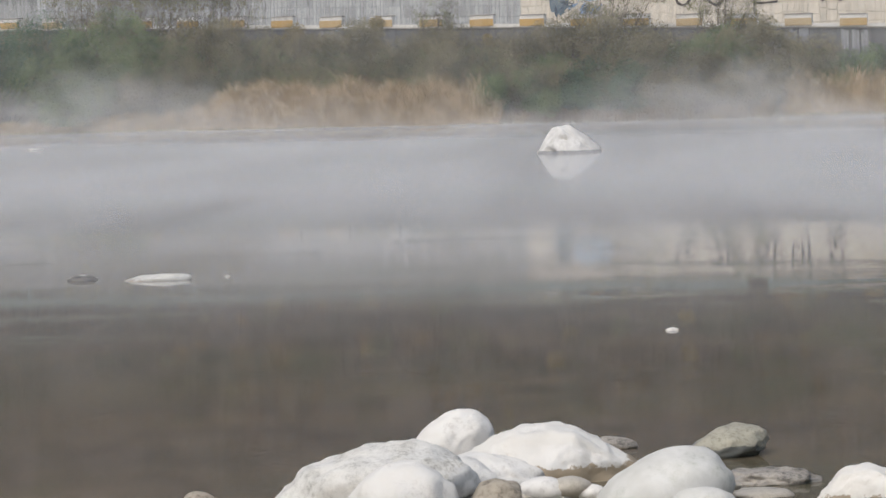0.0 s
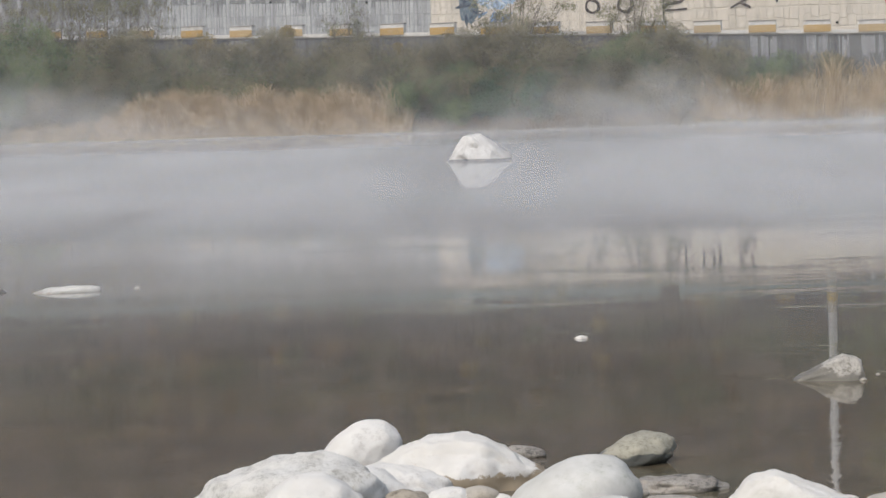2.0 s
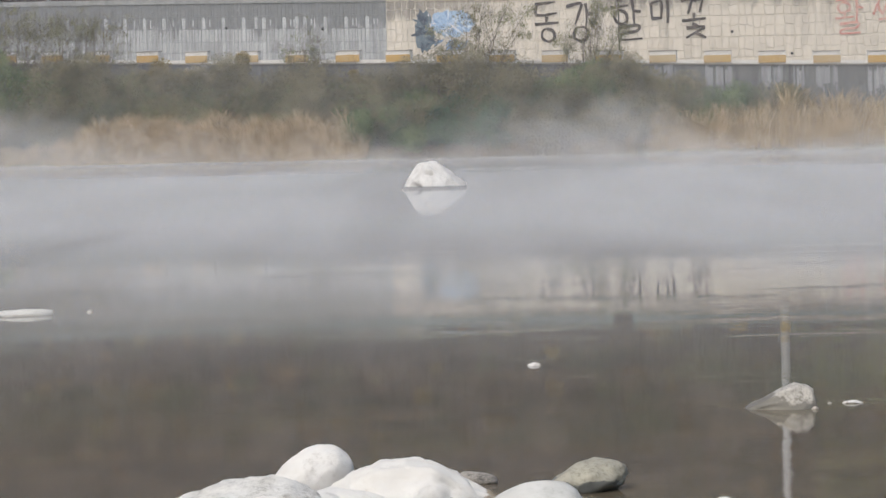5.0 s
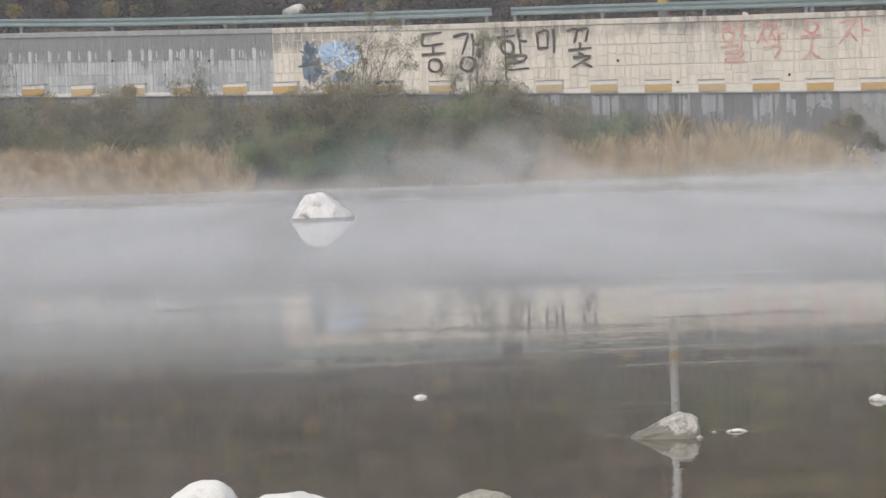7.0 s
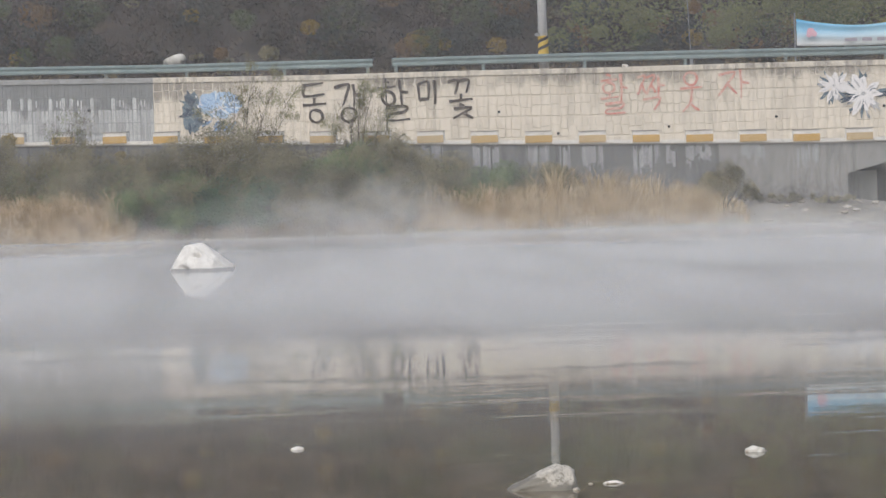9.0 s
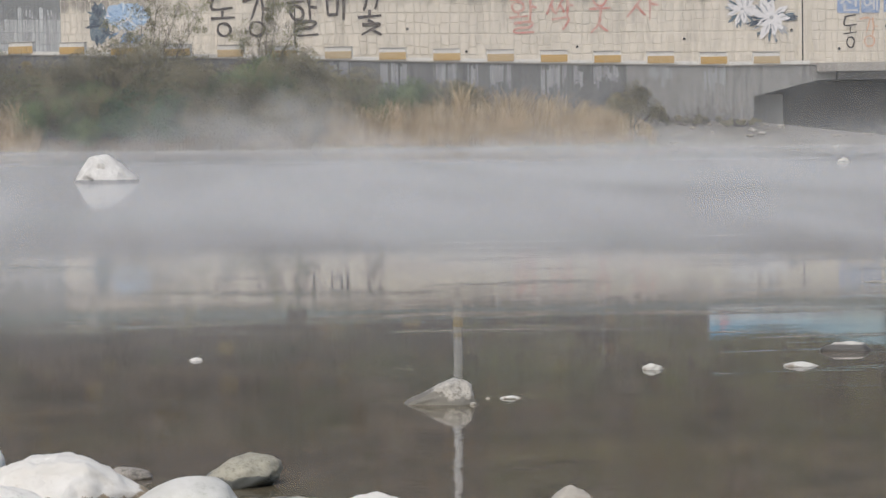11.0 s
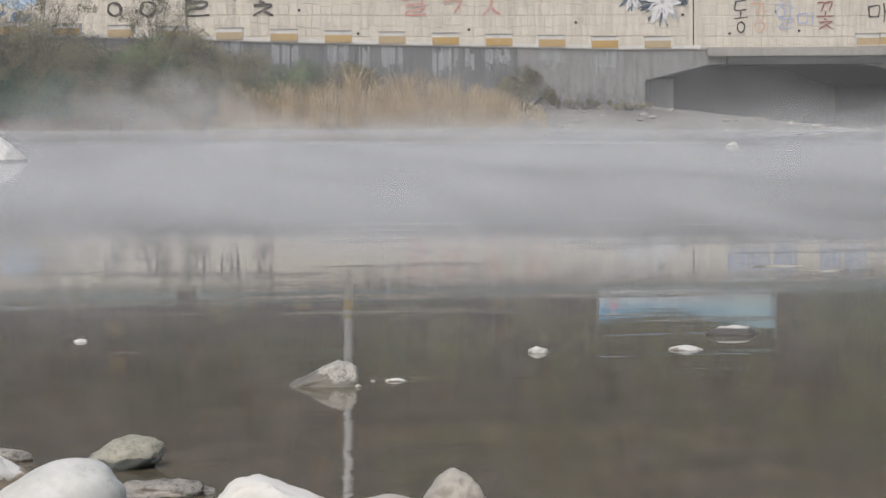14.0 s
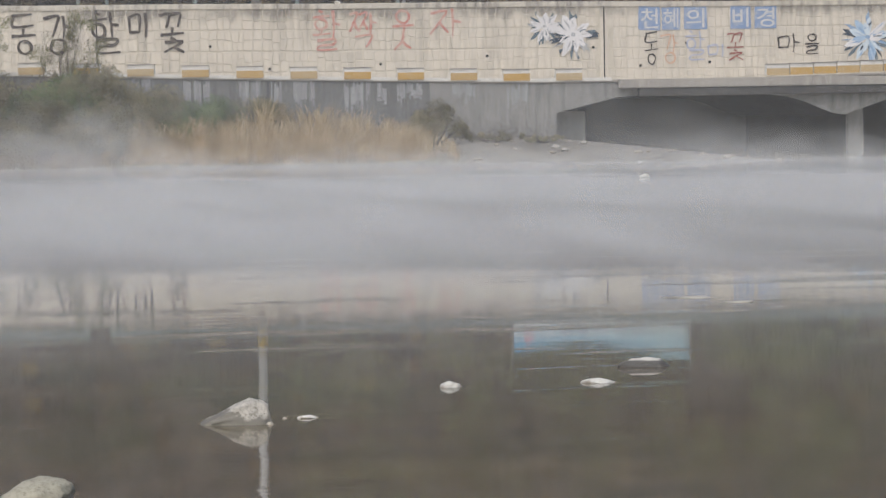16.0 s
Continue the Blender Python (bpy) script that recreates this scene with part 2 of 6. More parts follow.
m_pink = paint("pale_orange_paint", (0.66, 0.42, 0.30), 0.6)
m_chalk = paint("chalk_white_paint", (0.60, 0.60, 0.60), 0.7, (0.42, 0.46, 0.56))
m_petal = paint("white_petal_paint", (0.77, 0.755, 0.76), 0.4, (0.58, 0.55, 0.53))
m_petal_grey = paint("grey_petal_paint", (0.43, 0.44, 0.46), 0.3)
m_petal_blue = paint("sky_blue_petal_paint", (0.36, 0.51, 0.70), 0.45, (0.62, 0.66, 0.70))
m_petal_pale = paint("pale_blue_petal_paint", (0.60, 0.70, 0.78), 0.3)
m_slate = paint("slate_blue_paint", (0.035, 0.055, 0.085), 0.3, (0.22, 0.27, 0.31))
m_slate_light = paint("teal_grey_paint", (0.11, 0.155, 0.195), 0.4, (0.34, 0.38, 0.39))
m_petal_mid = paint("mid_blue_petal_paint", (0.25, 0.38, 0.58), 0.45, (0.5, 0.58, 0.66))
m_hole = surface("weep_hole_dark", (0.015, 0.015, 0.015), (0.03, 0.03, 0.03), 5)

m_hill = surface("hill_litter", (0.034, 0.030, 0.029), (0.058, 0.050, 0.046), 0.25, 0.95, 9, 0.05, space="World", spots=(0.11, 0.09, 0.07))
m_twig = leafy("bare_twigs", (0.10, 0.086, 0.082), (0.165, 0.142, 0.135), (0.12, 0.096, 0.094), False)
m_scrub_dark = leafy("dark_scrub_leaves", (0.04, 0.043, 0.042), (0.062, 0.061, 0.058), (0.062, 0.05, 0.046))
m_scrub_green = leafy("dull_green_leaves", (0.07, 0.10, 0.055), (0.13, 0.165, 0.09))
m_scrub_olive = leafy("olive_leaves", (0.17, 0.20, 0.085), (0.27, 0.295, 0.135), (0.21, 0.215, 0.11))
m_scrub_rust = leafy("rust_leaves", (0.16, 0.095, 0.05), (0.26, 0.165, 0.085))
m_scrub_slate = leafy("slate_green_leaves", (0.045, 0.055, 0.052), (0.085, 0.095, 0.088))
m_scrub_ochre = leafy("ochre_leaves", (0.25, 0.17, 0.05), (0.36, 0.26, 0.09))
m_bush_brown = leafy("brown_bush_leaves", (0.34, 0.308, 0.195), (0.43, 0.388, 0.25), (0.17, 0.156, 0.094))
m_bush_green = leafy("green_bush_leaves", (0.25, 0.33, 0.16), (0.335, 0.425, 0.21), (0.11, 0.165, 0.08))
m_bush_deep = leafy("deep_green_leaves", (0.13, 0.225, 0.135), (0.18, 0.29, 0.165), (0.07, 0.12, 0.085))
m_bush_ochre = leafy("ochre_bush_leaves", (0.34, 0.27, 0.12), (0.45, 0.36, 0.17), (0.22, 0.19, 0.10))
m_reed = leafy("dry_reed", (0.58, 0.45, 0.27), (0.90, 0.745, 0.51), (0.50, 0.385, 0.23), True, 1.6)
m_reed_dark = leafy("shaded_reed", (0.22, 0.16, 0.09), (0.38, 0.29, 0.17))
m_wisp = leafy("pale_olive_wisps", (0.25, 0.255, 0.13), (0.35, 0.345, 0.19), (0.20, 0.185, 0.10))
m_hill_twig = leafy("dark_hill_twigs", (0.058, 0.052, 0.052), (0.095, 0.083, 0.08), (0.075, 0.058, 0.055), False)
m_bark = surface("bark", (0.09, 0.075, 0.06), (0.15, 0.13, 0.11), 6)
m_ground = surface("river_gravel", (0.145, 0.132, 0.112), (0.245, 0.226, 0.195), 0.8, 0.95, 14, 0.03, space="World", spots=(0.13, 0.12, 0.095))
m_white_stone = boulder_mat("white_stone", (0.80, 0.775, 0.73), (0.46, 0.43, 0.39), (0.36, 0.305, 0.23), 0.0, 0.45, 5, 0.52)
m_slab_stone = boulder_mat("chalky_slab_stone", (0.80, 0.77, 0.715), (0.52, 0.47, 0.40), (0.36, 0.29, 0.20), 0.082, 0.45, 4, 0.54, lean=0.16)
m_grey_boulder = boulder_mat("smooth_grey_stone", (0.60, 0.59, 0.555), (0.35, 0.36, 0.32), (0.40, 0.36, 0.30), 0.0, 0.45, 4.5, 0.50, relief=0.3)
m_speckled = boulder_mat("speckled_stone", (0.77, 0.75, 0.705), (0.30, 0.29, 0.265), (0.33, 0.31, 0.27), 0.035, 0.45, 4, 0.42)
m_green_stone = boulder_mat("green_grey_stone", (0.40, 0.38, 0.31), (0.20, 0.19, 0.15), (0.105, 0.108, 0.096), 0.050, 0.3, 5, 0.46, 0.12)
m_tan_stone = boulder_mat("tan_grey_stone", (0.50, 0.465, 0.41), (0.30, 0.27, 0.22), (0.25, 0.225, 0.18), 0.0)
m_mid_stone = boulder_mat("weathered_grey_stone", (0.60, 0.57, 0.52), (0.20, 0.185, 0.155), (0.21, 0.195, 0.165), 0.06, 0.45, 5, 0.40, 0.3)
m_mid_rock = boulder_mat("pale_river_rock", (0.62, 0.61, 0.595), (0.33, 0.325, 0.315), (0.22, 0.21, 0.20), 0.05, 0.5, 1.8, 0.54, wave=0.1)
m_ring_stone = boulder_mat("dark_stone_with_pale_edge", (0.64, 0.615, 0.57), (0.45, 0.43, 0.40), (0.10, 0.095, 0.088), 0.044, 0.5, wave=0.02)
m_wet_stone = boulder_mat("wet_dark_stone", (0.42, 0.385, 0.34), (0.085, 0.08, 0.072), (0.36, 0.33, 0.29), 0.008, 0.35, 9, 0.38)
m_brown_stone = boulder_mat("brown_stone", (0.43, 0.38, 0.31), (0.10, 0.085, 0.065), (0.28, 0.235, 0.18), 0.0, 0.45, 9, 0.42)


def water_mat():
    m, t, n, l, b = nodes_of("river_water")
    v = coords(t, (1, 1, 1), "World")
    silt = ramp(t, noise_tex(t, coords(t, (0.8, 1.5, 1), "World"), 0.55, 9, 0.74, 0.3), [(0.30, (0.088, 0.075, 0.060)), (0.48, (0.126, 0.104, 0.077)), (0.60, (0.156, 0.123, 0.083)), (0.72, (0.120, 0.116, 0.072))])
    # cobbles and drifts of leaf litter on the bed
    bed = ramp(t, noise_tex(t, coords(t, (1.5, 0.8, 1), "World"), 2.6, 7, 0.7, 0.4), [(0.34, (0.33,) * 3), (0.5, (0.56,) * 3), (0.66, (0.82,) * 3)])
    silt = mix(t, 0.6, silt, bed, "OVERLAY")
    # the hill's green reflection, painted into the bed colour in broad patches
    hill_tint = ramp(t, noise_tex(t, coords(t, (1, 0.7, 1), "World"), 0.22, 4, 0.6), [(0.46, (0,) * 3), (0.64, (0.7,) * 3)])
    silt = mix(t, hill_tint, silt, (0.108, 0.112, 0.062))
    l.new(silt, b.inputs["Base Color"])
    b.inputs["Roughness"].default_value = 0.02
    b.inputs["IOR"].default_value = 1.333
    swell = noise_tex(t, coords(t, (0.10, 1.0, 1), "World"), 1.1, 5, 0.62)
    ripples = n.new("ShaderNodeMath")
    ripples.operation = "SUBTRACT"
    ripples.inputs[1].default_value = 0.5
    l.new(noise_tex(t, coords(t, (0.55, 3.2, 1), "World"), 2.4, 4, 0.62), ripples.inputs[0])
    calm = ramp(t, noise_tex(t, coords(t, (0.05, 0.11, 1), "World"), 1.0, 3), [(0.40, (0.12,) * 3), (0.70, (0.55,) * 3)])
    gusts = ramp(t, noise_tex(t, coords(t, (1.0, 4.2, 1), "World"), 0.55, 4, 0.6), [(0.60, (0,) * 3), (0.70, (1,) * 3)])
    where = math_node(t, "ADD", math_node(t, "MULTIPLY", calm, 0.45), math_node(t, "MULTIPLY", gusts, 0.55))
    # the far water lies still under the mist
    sep, far = n.new("ShaderNodeSeparateXYZ"), n.new("ShaderNodeMapRange")
    l.new(v, sep.inputs[0]), l.new(sep.outputs[1], far.inputs["Value"])
    far.interpolation_type = "SMOOTHSTEP"
    far.inputs["From Min"].default_value, far.inputs["From Max"].default_value = 75, 34
    where = math_node(t, "MULTIPLY", where, far.outputs[0])
    swell = math_node(t, "MULTIPLY", swell, far.outputs[0])
    broken, h = n.new("ShaderNodeMath"), n.new("ShaderNodeMath")
    broken.operation, h.operation = "MULTIPLY", "MULTIPLY_ADD"
    l.new(ripples.outputs[0], broken.inputs[0]), l.new(where, broken.inputs[1])
    l.new(broken.outputs[0], h.inputs[0])
    h.inputs[1].default_value = 0.18
    l.new(math_node(t, "MULTIPLY", swell, 0.15), h.inputs[2])
    # short bands of longer ripples where the current or a breath of wind breaks the mirror
    bands = ramp(t, noise_tex(t, coords(t, (0.42, 1.5, 1), "World"), 0.62, 4, 0.6), [(0.55, (0,) * 3), (0.66, (0.9,) * 3)])
    wavelets, cut, full = n.new("ShaderNodeMath"), n.new("ShaderNodeMath"), n.new("ShaderNodeMath")
    wavelets.operation, cut.operation, full.operation = "SUBTRACT", "MULTIPLY", "ADD"
    wavelets.inputs[1].default_value = 0.5
    l.new(noise_tex(t, coords(t, (1.15, 3.2, 1), "World"), 1.0, 4, 0.6), wavelets.inputs[0])
    l.new(wavelets.outputs[0], cut.inputs[0]), l.new(math_node(t, "MULTIPLY", math_node(t, "MULTIPLY", bands, far.outputs[0]), 1.7), cut.inputs[1])
    l.new(cut.outputs[0], full.inputs[0]), l.new(h.outputs[0], full.inputs[1])
    # fine chop near the camera's bank, where the water runs over stones
    close, chop, last = n.new("ShaderNodeMapRange"), n.new("ShaderNodeMath"), n.new("ShaderNodeMath")
    l.new(sep.outputs[1], close.inputs["Value"])
    close.interpolation_type = "SMOOTHSTEP"
    close.inputs["From Min"].default_value, close.inputs["From Max"].default_value = 20.0, 13.0
    close.inputs["To Max"].default_value = 0.17
    chop.operation, last.operation = "MULTIPLY", "ADD"
    l.new(noise_tex(t, coords(t, (2.6, 4.0, 1), "World"), 2.4, 3, 0.5), chop.inputs[0]), l.new(close.outputs[0], chop.inputs[1])
    l.new(full.outputs[0], last.inputs[0]), l.new(chop.outputs[0], last.inputs[1])
    bump(t, b, last.outputs[0], 0.10, 0.05)
    return m


m_water = water_mat()


def mist_mat(name, strength, seed, ahead, height, rest, grain, thin=0.5, puffs=()):
    """Thin drifting vapour in uneven wisps. ahead: where it begins and where it is full; height: where it begins to thin out and where only the share rest of it is left;
    thin: the share left between the wisps; puffs: places along the bank (x, half width, by how much higher) where it rises."""
    m, t, n, l, b = nodes_of(name)
    n.remove(b)
    pos, geo = n.new("ShaderNodeSeparateXYZ"), n.new("ShaderNodeNewGeometry")
    l.new(geo.outputs["Position"], pos.inputs[0])

    def wisp(scale, detail, low, high):
        mp = n.new("ShaderNodeMapping")
        mp.inputs["Location"].default_value = (seed * 7.3, seed * 3.1, seed)
        mp.inputs["Scale"].default_value = scale
        l.new(geo.outputs["Position"], mp.inputs[0])
        return ramp(t, noise_tex(t, mp.outputs[0], 1.0, detail, 0.55, 0.6), [(low, (0.0,) * 3), (high, (1, 1, 1))])

    def fade(value, a, z, lo=0.0, hi=1.0):
        r = n.new("ShaderNodeMapRange")
        r.interpolation_type = "SMOOTHSTEP"
        for key, number in (("From Min", a), ("From Max", z), ("To Min", lo), ("To Max", hi)):
            r.inputs[key].default_value = number
        l.new(value, r.inputs["Value"])
        return r.outputs[0]

    def plain(op, a, b):
        k = n.new("ShaderNodeMath")
        k.operation = op
        for value, socket in ((a, k.inputs[0]), (b, k.inputs[1])):
            if isinstance(value, (int, float)):
                socket.default_value = value
            else:
                l.new(value, socket)
        return k.outputs[0]
    broad = wisp(grain, 3, 0.35, 0.60)
    curls = wisp((grain[0] * 3.4, grain[1] * 2.0, grain[2] * 2.4), 3, 0.34, 0.62)
    wisps = plain("ADD", plain("MULTIPLY", broad, 0.62), plain("MULTIPLY", curls, 0.38))
    k = plain("MULTIPLY", fade(wisps, 0, 1, thin, 1.0), strength)
    k = plain("MULTIPLY", k, fade(pos.outputs[1], *ahead))
    share = n.new("ShaderNodeAttribute")
    share.attribute_name = "vapour"
    k = plain("MULTIPLY", k, share.outputs["Fac"])
    rise = fade(wisps, 0, 1, 0.3, 1.25)
    for x, half, more in puffs:
        rise = plain("ADD", rise, plain("MULTIPLY", plain("MULTIPLY", fade(pos.outputs[0], x - half, x), fade(pos.outputs[0], x + half, x)), plain("MULTIPLY", fade(curls, 0, 1, 0.4, 1.0), more)))
    k = plain("MULTIPLY", k, fade(plain("DIVIDE", pos.outputs[2], rise), height[0], height[1], 1.0, rest))
    white, thru, clear = n.new("ShaderNodeBsdfDiffuse"), n.new("ShaderNodeBsdfTranslucent"), n.new("ShaderNodeBsdfTransparent")
    white.inputs[0].default_value = thru.inputs[0].default_value = (0.975, 0.982, 0.99, 1)
    half, out = n.new("ShaderNodeMixShader"), n.new("ShaderNodeMixShader")
    half.inputs[0].default_value = 0.35
    l.new(white.outputs[0], half.inputs[1]), l.new(thru.outputs[0], half.inputs[2])
    l.new(k, out.inputs[0]), l.new(clear.outputs[0], out.inputs[1]), l.new(half.outputs[0], out.inputs[2])
    l.new(out.outputs[0], n["Material Output"].inputs[0])
    return m


def banner_mat():
    """Printed cloth: blue at the top, fading to white, with a pink blot near one end."""
    m, t, n, l, b = nodes_of("banner_cloth")
    tc = n.new("ShaderNodeTexCoord")
    sep = n.new("ShaderNodeSeparateXYZ")
    l.new(tc.outputs["Object"], sep.inputs[0])
    up = math_node(t, "ADD", math_node(t, "MULTIPLY", sep.outputs[2], 0.62), math_node(t, "MULTIPLY", noise_tex(t, tc.outputs["Object"], 0.9, 3), 0.12))
    col = ramp(t, up, [(0.10, (0.74, 0.77, 0.78)), (0.42, (0.26, 0.53, 0.73)), (0.75, (0.06, 0.38, 0.66))])
    # it pales to a milky teal towards the far end
    far = n.new("ShaderNodeMapRange")
    far.inputs["From Min"].default_value, far.inputs["From Max"].default_value = 1.8, 6.2
    l.new(sep.outputs[0], far.inputs["Value"])
    col = mix(t, math_node(t, "MULTIPLY", far.outputs[0], 0.6), col, (0.50, 0.63, 0.62))
    l.new(col, b.inputs["Base Color"])
    b.inputs["Roughness"].default_value = 0.7
    return m


m_banner = banner_mat()

# ---- building helpers ----
rng = np.random.default_rng(7)
ROWX = [-140, -29.5, -19.3, -16.85, -6.4, 3.35, 7.55, 140]
ROWY = [150, 118.9, 114.7, 113.6, 109.25, 106.57, 105.8, 105.8]


def quay_y(x):
    """The river face of the lower road, in plan."""
    return float(sum(np.interp(x + d, ROWX, ROWY) for d in (-2, -1, 0, 1, 2)) / 5)


def kerb_z(x):
    return float(np.interp(x, [-140, -18.8, -14.2, -6, 4.3, 8.6, 15, 19, 22, 28, 33, 60, 140], [7.7, 4.14, 3.96, 3.72, 3.37, 3.23, 3.07, 2.97, 2.98, 2.99, 3.11, 3.4, 3.6]))


def wall_top(x):
    return float(np.interp(x, [-140, -19.6, -7, 0, 6, 11, 20, 27, 140], [9.7, 6.8, 6.41, 6.235, 6.175, 6.125, 6.12, 6.05, 6.0]))


def shore_y(x):
    return float(np.interp(x, [-140, -30, -17, -8, -1, 5, 13, 15.3, 23, 27, 40, 140], [128, 110, 107, 104.5, 102.2, 100.8, 98.6, 97, 93.3, 91, 88, 80]))


def heading(x, back=0.0):
    """The way the road runs at x, in radians."""
    return math.atan2(quay_y(x + 0.5) - quay_y(x - 0.5), 1.0)


def along(x, back, z):
    """A place on the road line at x, so far behind its river face."""
    a = heading(x)
    return Matrix.Translation((x - math.sin(a) * 0, quay_y(x) + back, z)) @ Matrix.Rotation(a, 4, "Z")


def mesh_of(name, bm, mat=None, smooth=False):
    me = bpy.data.meshes.new(name)
    bm.to_mesh(me)
    bm.free()
    if mat:
        me.materials.append(mat)
    if smooth:
        me.polygons.foreach_set("use_smooth", [True] * len(me.polygons))
    return me


def part(name, bm, mat, parent=None, label="", smooth=False):
    ob = new(name, mesh_of(name, bm, mat, smooth))
    if parent:
        ob.parent = parent
    if label:
        ob["label"] = label
    return ob


def data_mesh(name, verts, faces, mat, parent=None, smooth=False):
    me = bpy.data.meshes.new(name)
    if isinstance(verts, np.ndarray) and isinstance(faces, np.ndarray):
        k = faces.shape[1]
        me.vertices.add(len(verts)), me.loops.add(faces.size), me.polygons.add(len(faces))
        me.vertices.foreach_set("co", verts.astype(np.float32).ravel())
        me.loops.foreach_set("vertex_index", faces.astype(np.int32).ravel())
        me.polygons.foreach_set("loop_start", np.arange(0, faces.size, k, dtype=np.int32))
        me.update(calc_edges=True)
    else:
        me.from_pydata([tuple(v) for v in verts], [], [tuple(f) for f in faces])
    me.materials.append(mat)
    if smooth:
        me.polygons.foreach_set("use_smooth", [True] * len(me.polygons))
    ob = new(name, me)
    if parent:
        ob.parent = parent
    return ob


def box(bm, lo, hi, m=None, bevel=0.0):
    r = bmesh.ops.create_cube(bm, size=1)
    vs = r["verts"]
    c = Vector([(a + b) / 2 for a, b in zip(lo, hi)])
    s = [b - a for a, b in zip(lo, hi)]
    for v in vs:
        v.co = Vector((v.co.x * s[0], v.co.y * s[1], v.co.z * s[2])) + c
        if m is not None:
            v.co = m @ v.co
    if bevel:
        es = list({e for v in vs for e in v.link_edges})
        bmesh.ops.bevel(bm, geom=es, offset=bevel, segments=2, affect="EDGES")


def ribbon(xs, profile):
    """Sweep a closed profile of (back, z offset) with z base per x along the road. profile(x) gives the list of (y, z)."""
    bm = bmesh.new()
    rings = []
    for x in xs:
        rings.append([bm.verts.new((x, y, z)) for y, z in profile(x)])
    for a, b in zip(rings, rings[1:]):
        k = len(a)
        for i in range(k):
            bm.faces.new((a[i], a[(i + 1) % k], b[(i + 1) % k], b[i]))
    bm.faces.new(rings[0][::-1])
    bm.faces.new(rings[-1])
    bmesh.ops.recalc_face_normals(bm, faces=bm.faces)
    return bm


def tube(bm, pts, radii, sides=7):
    """A tapered tube through points."""
    rings = []
    pts = [Vector(p) for p in pts]
    for i, p in enumerate(pts):
        d = (pts[min(i + 1, len(pts) - 1)] - pts[max(i - 1, 0)]).normalized()
        u = d.orthogonal().normalized()
        w = d.cross(u)
        rings.append([bm.verts.new(p + (u * math.cos(k * math.tau / sides) + w * math.sin(k * math.tau / sides)) * radii[i]) for k in range(sides)])
    for a, b in zip(rings, rings[1:]):
        for k in range(sides):
            bm.faces.new((a[k], a[(k + 1) % sides], b[(k + 1) % sides], b[k]))
    bm.faces.new(rings[0][::-1])
    bm.faces.new(rings[-1])


def thing(name, m, label, category, group="", kind=""):
    ob = new(name)
    ob.matrix_world = m
    return tagged(ob, label, category, group, kind)


# ---- ground, water, mist ----
def ground_z(x, y):
    s = shore_y(x)
    if y < 30:
        near = 11.35 + 0.95 * math.exp(-((x + 0.65) / 0.95) ** 4) + 0.3 * noise.noise((x * 0.6, 0, 3))
        z = float(np.interp(y - near, [-40, -8, -2.5, -0.6, 0.5, 6, 16], [2.2, 0.42, 0.10, -0.02, -0.13, -0.45, -0.9]))
    else:
        z = float(np.interp(y - s, [-40, -6, 0, 1.5, 4.5, 9, 60], [-1.2, -0.5, -0.03, 0.30, 0.65, 0.85, 0.9]))
        if z > 0:
            z *= float(np.interp(x, [19, 23.5, 26.5], [1.0, 0.35, -0.2]))
    return z + 0.05 * noise.noise((x * 0.7, y * 0.7, 1)) * (1 if abs(y - 60) < 60 else 4)


gx = sorted(set([-600, -400, -250, -160, -120] + [float(v) for v in np.linspace(-90, 90, 110)] + [float(v) for v in np.linspace(-6, 6, 40)] + [120, 160, 250, 400, 600]))
gy = sorted(set([-600, -300, -120, -60, -30, -15] + [float(v) for v in np.linspace(-8, 16, 60)] + [20, 26, 34, 50, 66, 80] + [float(v) for v in np.linspace(86, 128, 58)] + [140, 170, 240, 400, 700]))
verts = [(x, y, ground_z(x, y)) for y in gy for x in gx]
nx = len(gx)
faces = [(j * nx + i, j * nx + i + 1, (j + 1) * nx + i + 1, (j + 1) * nx + i) for j in range(len(gy) - 1) for i in range(nx - 1)]
ground = data_mesh("ground", verts, faces, m_ground, smooth=True)
tagged(ground, "pale grey river gravel and silt of bed and banks", "ground", kind="structure")

wx = [float(v) for v in np.linspace(-260, 260, 14)]
wy = [9.0, 30, 60, 90, 131]
water = data_mesh("water", [(x, y, 0.0) for y in wy for x in wx],
                  [(j * 14 + i, j * 14 + i + 1, (j + 1) * 14 + i + 1, (j + 1) * 14 + i) for j in range(4) for i in range(13)], m_water)
tagged(water, "calm dark brown river water with fine ripples", "river", kind="structure")


def mist_sheet(rows, density, mat):
    """A sheet of vapour: a row of points for each place along the bank, and how dense it is at each step of a row."""
    n, vs = len(rows[0]), [p for row in rows for p in row]
    fs = [(i * n + j, (i + 1) * n + j, (i + 1) * n + j + 1, i * n + j + 1) for i in range(len(rows) - 1) for j in range(n - 1)]
    ob = data_mesh("mist", vs, fs, mat, smooth=True)
    ob.data.attributes.new("vapour", "FLOAT", "POINT").data.foreach_set("value", [float(d) for d in density] * len(rows))
    return tagged(ob, "thin white morning mist drifting over the water", "mist", "mist layers", "stuff")


def eased(k):
    k = np.clip(k, 0.0, 1.0)
    return k * k * (3 - 2 * k)


def mist_floor(z, y0, past, mat, seed, half, soft):
    """Vapour that lies over the water from y0 on and dissolves towards the far bank."""
    steps = np.linspace(0, 1, 80)
    ends = [(float(x), shore_y(x) + past + 1.2 * noise.noise((x * 0.13, 0, seed))) for x in np.linspace(-half, half, 90)]
    return mist_sheet([[(x, float(y0 + (end - y0) * k), z) for k in steps] for x, end in ends], eased((1 - steps) * 90 / soft), mat)


